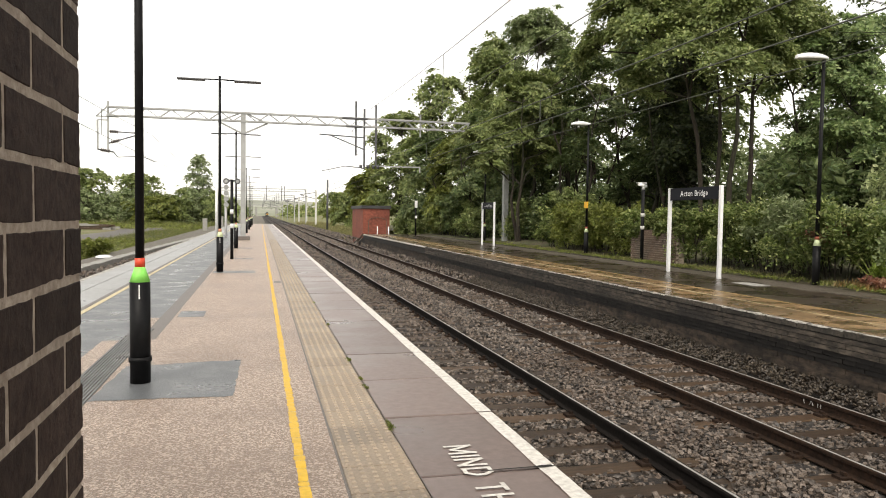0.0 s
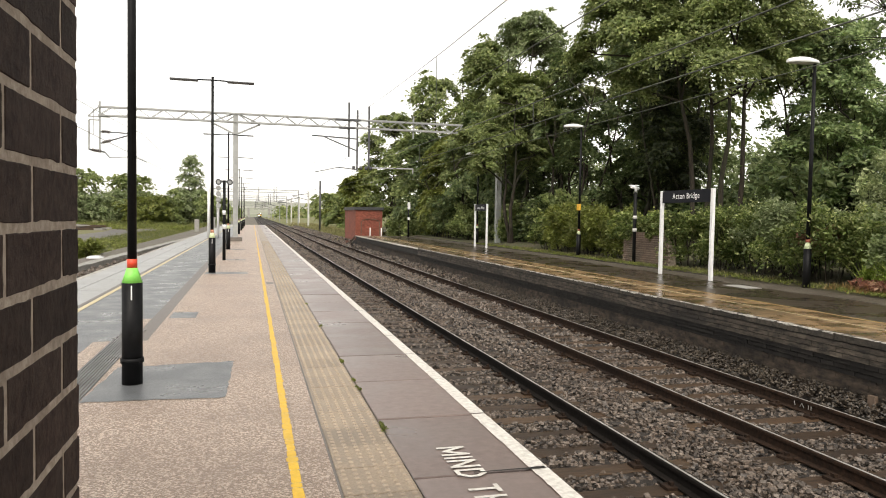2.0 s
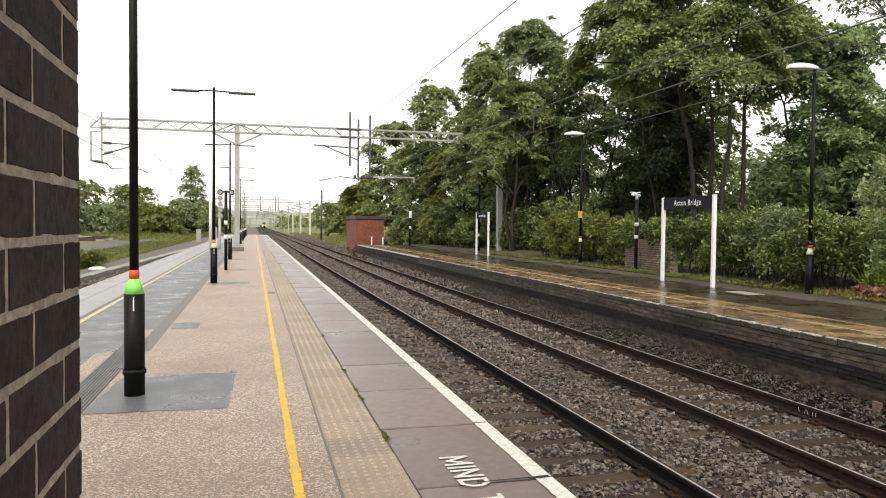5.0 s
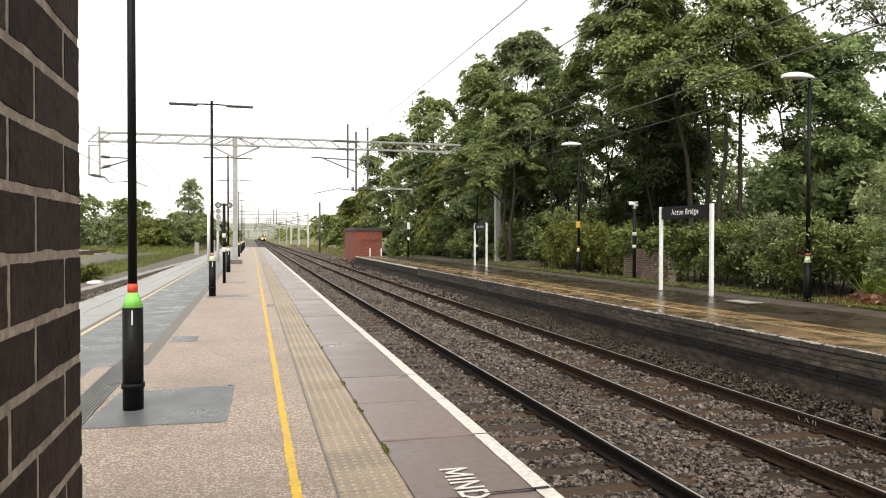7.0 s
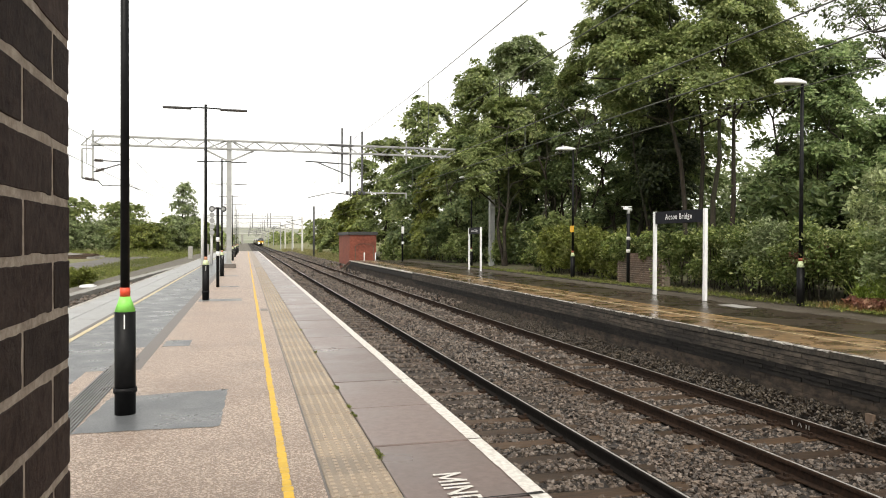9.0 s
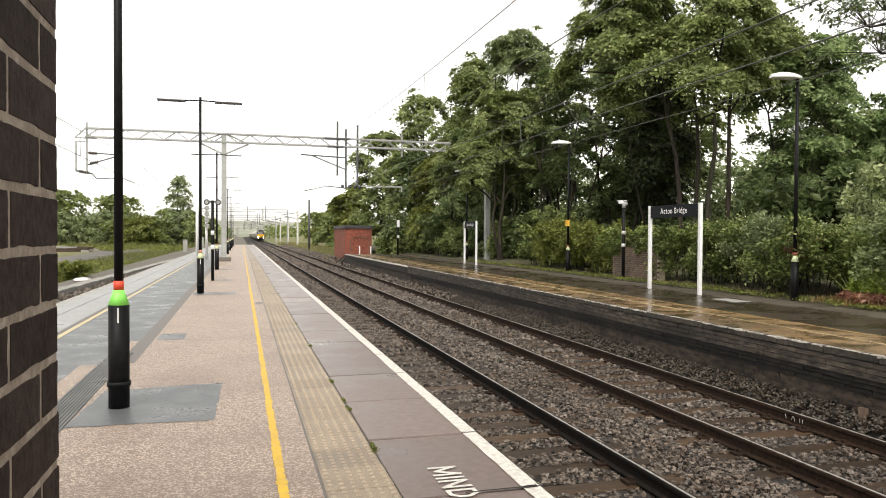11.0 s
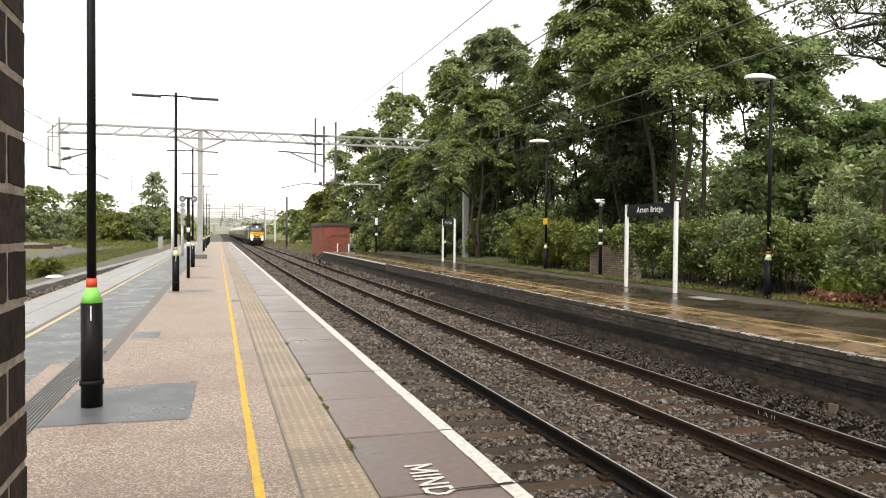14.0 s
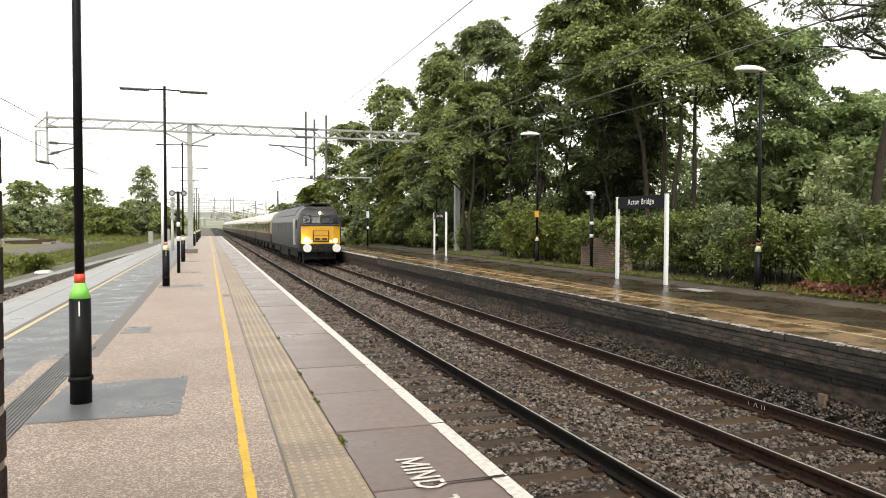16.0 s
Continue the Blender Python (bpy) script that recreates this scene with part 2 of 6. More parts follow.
M = dict(
    gravel=mat("bound_gravel", (0.085, 0.06, 0.045), (0.54, 0.40, 0.31), 120, 0.46, 1.0, (0.22, 0.145, 0.105), 0.9, 0.5, rough2=0.3, speckle=(0.68, 0.56, 0.47), speckle_scale=92, distance=0.012),
    slab=mat("wet_coping_slab", (0.152, 0.111, 0.098), (0.215, 0.16, 0.142), 14, 0.37, 0.15, (0.122, 0.092, 0.08), 1.2, 0.6, rough2=0.16, vary=0.12, distance=0.004),
    tactile=mat("buff_tactile_paving", (0.27, 0.21, 0.15), (0.40, 0.32, 0.235), 60, 0.5, 0.4, (0.25, 0.20, 0.15), 2.5, 0.6, rough2=0.3, vary=0.1, distance=0.003),
    # darker copy of the paving: shading between blisters put into the colour
    tactile_base=mat("shaded_tactile_paving", (0.235, 0.18, 0.128), (0.35, 0.275, 0.20), 60, 0.5, 0.4, (0.15, 0.12, 0.09), 2.5, 0.6, rough2=0.35, vary=0.12, distance=0.003),
    asphalt=mat("wet_asphalt", (0.075, 0.08, 0.085), (0.17, 0.178, 0.185), 90, 0.42, 0.6, (0.085, 0.085, 0.088), 2.2, 0.75, rough2=0.17, distance=0.005),
    strip=mat("dark_joint_strip", (0.10, 0.085, 0.075), (0.17, 0.145, 0.125), 40, 0.45, 0.4, distance=0.004),
    left_slab=mat("pale_wet_slab", (0.27, 0.27, 0.265), (0.36, 0.36, 0.35), 10, 0.4, 0.2, (0.2, 0.2, 0.2), 0.9, 0.6, rough2=0.18, vary=0.08),
    yellow=mat("yellow_line_paint", (0.66, 0.40, 0.02), (0.80, 0.50, 0.04), 30, 0.5, 0.3, (0.45, 0.3, 0.08), 3, 0.4),
    pale_yellow=mat("worn_yellow_line_paint", (0.52, 0.43, 0.24), (0.62, 0.53, 0.33), 30, 0.5, 0.3),
    dull_yellow=mat("dull_yellow_line_paint", (0.30, 0.20, 0.07), (0.42, 0.29, 0.11), 12, 0.45, 0.3, (0.2, 0.13, 0.06), 2, 0.6),
    white=mat("white_line_paint", (0.64, 0.61, 0.555), (0.80, 0.77, 0.71), 30, 0.5, 0.3, (0.26, 0.225, 0.19), 22, 0.4),
    brick=mat("dark_engineering_brick", (0.019, 0.0112, 0.0092), (0.055, 0.035, 0.0285), 55, 0.85, 1.0, (0.066, 0.047, 0.039), 12, 0.4, vary=0.4, distance=0.006, spec=0.2),
    mortar=mat("pale_mortar", (0.30, 0.24, 0.19), (0.50, 0.42, 0.345), 70, 0.9, 1.0, (0.17, 0.13, 0.105), 14, 0.5, distance=0.005, spec=0.2),
    far_band=mat("weathered_grey_band", (0.015, 0.012, 0.0095), (0.112, 0.09, 0.068), 9, 0.75, 1.0, (0.013, 0.0105, 0.0085), 1.1, 0.85, island=0.2, distance=0.025, stretch=(1, 0.45, 1.6)),
    far_lower=mat("damp_brown_wall", (0.014, 0.0105, 0.008), (0.105, 0.076, 0.054), 8, 0.8, 1.0, (0.012, 0.0095, 0.0075), 1.4, 0.7, island=0.15, distance=0.025, stretch=(1, 0.6, 1.3)),
    far_brick=mat("near_black_brick", (0.010, 0.0085, 0.0075), (0.030, 0.025, 0.021), 6, 0.8, 0.5, (0.008, 0.007, 0.006), 0.8, 0.7, island=0.3),
    far_coping=mat("weathered_coping_stone", (0.02, 0.016, 0.012), (0.092, 0.076, 0.058), 18, 0.75, 0.9, (0.022, 0.02, 0.017), 3.5, 0.75, vary=0.35, distance=0.02),
    far_slab=mat("wet_brown_slab", (0.112, 0.067, 0.031), (0.285, 0.182, 0.090), 7, 0.34, 0.3, (0.05, 0.033, 0.021), 1.9, 0.85, rough2=0.12, vary=0.35, distance=0.004),
    far_tarmac=mat("wet_dark_tarmac", (0.032, 0.023, 0.016), (0.082, 0.060, 0.042), 38, 0.34, 0.35, (0.026, 0.021, 0.016), 0.9, 0.7, rough2=0.09, distance=0.003),
    # bed colour near black: puts shade into the gaps between loose stones
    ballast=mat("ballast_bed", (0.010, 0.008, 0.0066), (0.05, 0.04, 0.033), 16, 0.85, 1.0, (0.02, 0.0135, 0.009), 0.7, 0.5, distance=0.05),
    side_bed=mat("brown_side_bed", (0.07, 0.058, 0.047), (0.19, 0.165, 0.14), 12, 0.7, 0.9, (0.11, 0.115, 0.05), 0.6, 0.6, distance=0.03),
    stone=mat("ballast_stone", (0.062, 0.0495, 0.040), (0.172, 0.139, 0.113), 45, 0.46, 0.25, (0.07, 0.045, 0.03), 0.7, 0.55, island=0.85, distance=0.004),
    stone_dark=mat("damp_cess_stone", (0.04, 0.031, 0.023), (0.085, 0.067, 0.05), 45, 0.5, 0.25, (0.045, 0.034, 0.02), 0.9, 0.6, island=0.7, distance=0.004),
    sleeper=mat("wet_timber_sleeper", (0.026, 0.0142, 0.0068), (0.072, 0.041, 0.021), 12, 0.5, 0.5, (0.10, 0.06, 0.03), 3, 0.35, vary=0.45, stretch=(0.25, 2, 2)),
    rust=mat("rusty_rail_steel", (0.014, 0.0085, 0.006), (0.045, 0.025, 0.015), 20, 0.9, 0.4, (0.014, 0.010, 0.008), 1.2, 0.6, spec=0.2),
    web=mat("dark_rail_steel", (0.006, 0.005, 0.004), (0.016, 0.012, 0.010), 20, 0.9, 0.3, spec=0.2),
    # polished head, light grey and mostly non-metal: its glint is in the colour
    railtop=mat("polished_head_glint", (0.40, 0.385, 0.36), (0.52, 0.50, 0.47), 30, 0.35, 0.05, metal=0.35),
    black=mat("black_paint", (0.004, 0.004, 0.0045), (0.009, 0.009, 0.0095), 12, 0.45, 0.1, space="object", spec=0.16),
    red_band=mat("red_band", (0.62, 0.05, 0.02), (0.72, 0.08, 0.03), 20, 0.4, 0.05, space="object"),
    green_band=mat("lime_band", (0.22, 0.72, 0.10), (0.30, 0.80, 0.16), 20, 0.4, 0.05, space="object"),
    white_plain=mat("white_enamel", (0.72, 0.72, 0.72), (0.80, 0.80, 0.80), 12, 0.4, 0.05, space="object"),
    yellow_plain=mat("yellow_plate", (0.70, 0.36, 0.02), (0.78, 0.44, 0.03), 12, 0.4, 0.05, space="object"),
    galv=mat("galvanised_steel", (0.32, 0.325, 0.315), (0.40, 0.405, 0.395), 5, 0.55, 0.05, (0.26, 0.265, 0.255), 0.7, 0.5, metal=0.2),
    dark_steel=mat("dark_insulated_steel", (0.05, 0.05, 0.055), (0.10, 0.10, 0.105), 14, 0.5, 0.1),
    wire=mat("dark_line_wire", (0.05, 0.055, 0.045), (0.09, 0.095, 0.08), 5, 0.5, 0),
    worn_white=mat("worn_white_paint", (0.25, 0.23, 0.20), (0.74, 0.70, 0.63), 25, 0.6, 0.6, (0.10, 0.09, 0.075), 6, 0.7),
    sign_black=mat("dark_sign_panel", (0.005, 0.0055, 0.009), (0.008, 0.009, 0.014), 8, 0.6, 0, space="object", spec=0.2),
    concrete=mat("grey_concrete", (0.27, 0.26, 0.24), (0.38, 0.37, 0.34), 10, 0.75, 0.4, (0.2, 0.19, 0.17), 1, 0.5),
    red_brick=mat("red_brick", (0.20, 0.055, 0.034), (0.34, 0.10, 0.062), 5, 0.75, 0.4, (0.16, 0.05, 0.035), 0.7, 0.5, island=0.2),
    felt=mat("dark_roof_felt", (0.03, 0.03, 0.032), (0.06, 0.06, 0.06), 8, 0.6, 0.3),
    garden_brick=mat("brown_garden_brick", (0.095, 0.062, 0.043), (0.17, 0.115, 0.083), 9, 0.8, 0.4, (0.07, 0.07, 0.05), 1.4, 0.5, island=0.3),
    grass=mat("rough_grass", (0.085, 0.10, 0.03), (0.22, 0.225, 0.08), 3.0, 0.9, 0.9, (0.2, 0.165, 0.095), 0.25, 0.7, distance=0.1),
    verge=mat("leaf_litter_verge", (0.05, 0.045, 0.025), (0.13, 0.11, 0.06), 9, 0.9, 0.8, (0.07, 0.09, 0.03), 0.6, 0.7, distance=0.05),
    yard=mat("wet_yard_surface", (0.085, 0.074, 0.066), (0.15, 0.132, 0.118), 4, 0.6, 0.5, (0.06, 0.055, 0.046), 0.3, 0.6, distance=0.03),
    margin=mat("gritty_margin", (0.045, 0.036, 0.027), (0.16, 0.135, 0.105), 30, 0.6, 0.8, (0.06, 0.05, 0.035), 1.3, 0.7, rough2=0.35, distance=0.01),
    bark=mat("bark", (0.017, 0.012, 0.008), (0.046, 0.034, 0.023), 9, 0.9, 0.9, (0.04, 0.048, 0.024), 1.2, 0.5, stretch=(1, 1, 0.25), distance=0.03),
    leaf_bright=leaf_mat("bright_weed_leaves", (0.13, 0.19, 0.03), (0.25, 0.34, 0.055), (0.40, 0.48, 0.11)),
    leaf_silver=leaf_mat("silvery_leaves", (0.2, 0.24, 0.11), (0.36, 0.41, 0.20), (0.54, 0.57, 0.33)),
    # leaf colour darkened to stand in for shade under the tall crown
    leaf_shaded=leaf_mat("shaded_leaves", (0.02, 0.03, 0.011), (0.05, 0.066, 0.022), (0.10, 0.115, 0.045)),
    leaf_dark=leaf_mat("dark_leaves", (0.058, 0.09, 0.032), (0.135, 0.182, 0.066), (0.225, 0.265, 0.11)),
    leaf_mid=leaf_mat("green_leaves", (0.118, 0.158, 0.05), (0.235, 0.288, 0.10), (0.385, 0.415, 0.175)),
    leaf_cool=leaf_mat("blue_green_leaves", (0.11, 0.17, 0.062), (0.23, 0.31, 0.12), (0.36, 0.42, 0.19)),
    leaf_pale=leaf_mat("pale_leaves", (0.13, 0.175, 0.07), (0.255, 0.31, 0.14), (0.40, 0.44, 0.25)),
    leaf_lime=leaf_mat("yellow_green_leaves", (0.10, 0.125, 0.022), (0.185, 0.215, 0.045), (0.30, 0.31, 0.09)),
    # palest leaf colour stands in for sky gloss on the leaves
    leaf_bush=leaf_mat("glossy_shrub_leaves", (0.062, 0.095, 0.023), (0.17, 0.222, 0.056), (0.38, 0.405, 0.165)),
    leaf_red=leaf_mat("reddish_dead_leaves", (0.12, 0.045, 0.03), (0.24, 0.105, 0.065), (0.46, 0.28, 0.19)),
    straw=leaf_mat("dry_grass_blades", (0.17, 0.15, 0.06), (0.28, 0.25, 0.11), (0.40, 0.36, 0.18)),
    dry=leaf_mat("rusty_dry_blades", (0.19, 0.11, 0.035), (0.32, 0.20, 0.07), (0.45, 0.32, 0.14)),
    iris=leaf_mat("fresh_green_blades", (0.12, 0.17, 0.03), (0.24, 0.32, 0.06), (0.42, 0.48, 0.13)),
    blade=leaf_mat("grass_blades", (0.08, 0.10, 0.022), (0.15, 0.17, 0.045), (0.26, 0.25, 0.10)),
)
M["loco_grey"] = mat("loco_grey_paint", (0.045, 0.046, 0.049), (0.065, 0.066, 0.07), 2, 0.4, 0.03, (0.04, 0.037, 0.034), 1.2, 0.5, space="object")
M["loco_roof"] = mat("loco_roof_grime", (0.035, 0.035, 0.036), (0.06, 0.06, 0.062), 2, 0.45, 0.05, space="object")
M["loco_yellow"] = mat("loco_warning_yellow", (0.66, 0.34, 0.025), (0.74, 0.40, 0.035), 3, 0.35, 0.02, space="object")
M["underframe"] = mat("underframe_grime", (0.006, 0.0055, 0.005), (0.016, 0.014, 0.0125), 5, 0.8, 0.2, space="object")
M["umber"] = mat("umber_coach_paint", (0.035, 0.022, 0.016), (0.05, 0.033, 0.024), 2, 0.4, 0.02, space="object")
M["cream"] = mat("cream_coach_paint", (0.34, 0.28, 0.19), (0.40, 0.33, 0.23), 2, 0.3, 0.02, space="object")
M["coach_roof"] = mat("wet_coach_roof", (0.36, 0.36, 0.35), (0.46, 0.46, 0.45), 2, 0.22, 0.03, space="object")
M["glass"] = mat("dark_window_glass", (0.02, 0.022, 0.025), (0.03, 0.033, 0.036), 1, 0.05, 0, space="object")
M["headlight"] = glow_mat("headlight_glow", (1.0, 0.82, 0.45), 40.0)
M["lamp"] = glow_mat("lamp_glow", (1.0, 0.72, 0.34), 1.2)
M["marker"] = glow_mat("marker_glow", (1.0, 0.65, 0.25), 0.8)


# ---- building helpers ----
def box(bm, x0, x1, y0, y1, z0, z1, bevel=0.0):
    vs = [bm.verts.new((x, y, z)) for z in (z0, z1) for y in (y0, y1) for x in (x0, x1)]
    fs = [bm.faces.new([vs[i] for i in q]) for q in ((0, 2, 3, 1), (4, 5, 7, 6), (0, 1, 5, 4), (2, 6, 7, 3), (0, 4, 6, 2), (1, 3, 7, 5))]
    if bevel:
        es = {e for f in fs for e in f.edges}
        bmesh.ops.bevel(bm, geom=list(es), offset=bevel, segments=2, affect="EDGES", profile=0.6)


def tube(bm, p0, p1, r0, r1=None, seg=10, cap=True):
    """A tapered round bar from p0 to p1."""
    r1 = r0 if r1 is None else r1
    p0, p1 = Vector(p0), Vector(p1)
    q = (p1 - p0).to_track_quat("Z", "Y")
    rings = []
    for p, r in ((p0, r0), (p1, r1)):
        rings.append([bm.verts.new(p + q @ Vector((r * math.cos(2 * math.pi * k / seg), r * math.sin(2 * math.pi * k / seg), 0))) for k in range(seg)])
    for k in range(seg):
        f = bm.faces.new((rings[0][k], rings[0][(k + 1) % seg], rings[1][(k + 1) % seg], rings[1][k]))
        f.smooth = True
    if cap:
        bm.faces.new(rings[0][::-1])
        bm.faces.new(rings[1])


def bar(bm, p0, p1, w, h=None):
    """A square bar from p0 to p1."""
    h = h or w
    p0, p1 = Vector(p0), Vector(p1)
    q = (p1 - p0).to_track_quat("Z", "Y")
    ring = [[bm.verts.new(p + q @ Vector((a * w / 2, b * h / 2, 0))) for a, b in ((-1, -1), (1, -1), (1, 1), (-1, 1))] for p in (p0, p1)]
    for k in range(4):
        bm.faces.new((ring[0][k], ring[0][(k + 1) % 4], ring[1][(k + 1) % 4], ring[1][k]))
    bm.faces.new(ring[0][::-1])
    bm.faces.new(ring[1])


def sweep(bm, outline, y0, y1, closed=True, steps=1):
    """An outline in x and z drawn along y."""
    rings = [[bm.verts.new((x, y0 + (y1 - y0) * s / steps, z)) for x, z in outline] for s in range(steps + 1)]
    n = len(outline)
    for a, b in zip(rings, rings[1:]):
        for k in range(n if closed else n - 1):
            bm.faces.new((a[k], b[k], b[(k + 1) % n], a[(k + 1) % n]))
    if closed:
        bm.faces.new(rings[0])
        bm.faces.new(rings[-1][::-1])


def finish(bm, name, material):
    bmesh.ops.recalc_face_normals(bm, faces=bm.faces)
    me = bpy.data.meshes.new(name)
    bm.to_mesh(me)
    bm.free()
    me.materials.append(material)
    return me


def part(name, bm, material, parent, label=""):
    ob = new(name, finish(bm, name, material))
    ob.parent = parent
    if label:
        ob["label"] = label
    return ob


def solid(name, bm, material, label, category, kind="structure", group=""):
    """A thing, or a piece of the setting, of one mesh."""
    return tagged(new(name, finish(bm, name, material)), label, category, group, kind)


def thing(name, at, label, category, group="", turn=0.0, kind=""):
    e = new(name)
    e.empty_display_size = 0.3
    e.matrix_basis = pose(*at, rz=turn)
    return tagged(e, label, category, group, kind)


def B():
    return bmesh.new()


def piece(name, me, parent, at, turn=0.0):
    ob = new(name, me)
    ob.parent = parent
    ob.matrix_basis = pose(*at, rz=turn)
    return ob


def raw_mesh(name, verts, faces, material):
    """A mesh from arrays: verts n x 3, faces m x k."""
    me = bpy.data.meshes.new(name)
    k = faces.shape[1]
    me.vertices.add(len(verts))
    me.vertices.foreach_set("co", verts.astype(np.float32).ravel())
    me.loops.add(faces.size)
    me.loops.foreach_set("vertex_index", faces.astype(np.int32).ravel())
    me.polygons.add(len(faces))
    me.polygons.foreach_set("loop_start", np.arange(0, faces.size, k, dtype=np.int32))
    me.update(calc_edges=True)
    me.shade_flat()
    me.materials.append(material)
    return me


def leaf_mesh(name, centres, radii, count, size, material, seed, droop=0.3):
    """Many small folded leaves, gathered near the skin of the clumps given by centres and radii."""
    rng = np.random.default_rng(seed)
    centres, radii = np.asarray(centres, float), np.asarray(radii, float)
    weight = radii.prod(1) ** (2 / 3)
    pick = rng.choice(len(centres), count, p=weight / weight.sum())
    d = rng.normal(size=(count, 3))
    d /= np.linalg.norm(d, axis=1, keepdims=True)
    d[:, 2] = np.where(rng.random(count) < 0.35, np.abs(d[:, 2]), d[:, 2])
    d *= (rng.random((count, 1)) ** 0.45) * (0.72 + 0.3 * np.abs(rng.normal(size=(count, 1))))
    mid = centres[pick] + d * radii[pick]
    ahead = rng.normal(size=(count, 3)) + d * 0.8
    ahead[:, 2] = ahead[:, 2] * 0.7 - droop
    ahead /= np.linalg.norm(ahead, axis=1, keepdims=True)
    side = np.cross(ahead, rng.normal(size=(count, 3)) * 0.6 + (0, 0, 1))
    side /= np.linalg.norm(side, axis=1, keepdims=True) + 1e-9
    up = np.cross(side, ahead)
    s = 1.15 * size * rng.uniform(0.6, 1.4, (count, 1))
    a = mid - ahead * s * 0.5
    b = mid + ahead * s * 0.5
    c = mid + side * s * 0.25 + up * s * 0.1
    e = mid - side * s * 0.25 + up * s * 0.1
    verts = np.stack([a, c, b, e], 1).reshape(-1, 3)
    q = np.arange(count)[:, None] * 4
    return raw_mesh(name, verts, np.concatenate([q + (0, 1, 2), q + (0, 2, 3)]), material)


def spray_mesh(name, sprays, count, size, material, seed):
    """Leaves lying in tilted, flat sprays: each spray is (centre, normal, radius)."""
    rng = np.random.default_rng(seed)
    mid0 = np.array([c for c, _, _ in sprays], float)
    nrm = np.array([n for _, n, _ in sprays], float)
    rad = np.array([r for _, _, r in sprays], float)
    pick = rng.choice(len(sprays), count, p=rad ** 2 / (rad ** 2).sum())
    n, r = nrm[pick], rad[pick][:, None]
    d = rng.normal(size=(count, 3))
    d /= np.linalg.norm(d, axis=1, keepdims=True)
    d *= rng.random((count, 1)) ** 0.4 * (0.7 + 0.32 * np.abs(rng.normal(size=(count, 1))))
    along = (d * n).sum(1, keepdims=True)
    flat = d - n * along
    droop = (flat ** 2).sum(1, keepdims=True) * 0.22
    mid = mid0[pick] + (flat + n * (along * 0.26)) * r - np.array((0, 0, 1.0)) * droop * r
    normal = n + rng.normal(0, 0.42, (count, 3))
    normal /= np.linalg.norm(normal, axis=1, keepdims=True)
    ahead = flat * 1.2 + rng.normal(0, 0.6, (count, 3)) - np.array((0, 0, 0.35))
    ahead -= normal * (ahead * normal).sum(1, keepdims=True)
    ahead /= np.linalg.norm(ahead, axis=1, keepdims=True) + 1e-9
    side = np.cross(ahead, normal)
    s = size * rng.uniform(0.6, 1.45, (count, 1))
    a, b = mid - ahead * s * 0.5, mid + ahead * s * 0.55
    c = mid + side * s * 0.29 + normal * s * 0.09
    e = mid - side * s * 0.29 + normal * s * 0.09
    verts = np.stack([a, c, b, e], 1).reshape(-1, 3)
    q = np.arange(count)[:, None] * 4
    return raw_mesh(name, verts, np.concatenate([q + (0, 1, 2), q + (0, 2, 3)]), material)


def crown_lobes(rng, height, spread, low, n):
    """Rounded lobes (centre, radius) that make an uneven crown, wide below and narrow on top."""
    out = []
    span = height - low
    for k in range(n):
        u = (k + 0.5) / n
        wide = math.sin(math.pi * (0.16 + 0.74 * u)) ** 0.7
        a = k * 2.4 + rng.normal(0, 0.4)
        r = min(spread * 0.46, span * 0.3) * rng.uniform(0.75, 1.2) * (0.72 + 0.4 * wide)
        reach = max(0.0, spread * wide - r * 0.75) * rng.uniform(0.55, 1.1)
        z = min(low + span * u + rng.normal(0, 0.04) * span, height - r * 0.8)
        out.append((Vector((math.cos(a) * reach, math.sin(a) * reach, max(z, low + r * 0.5))), r))
    return out


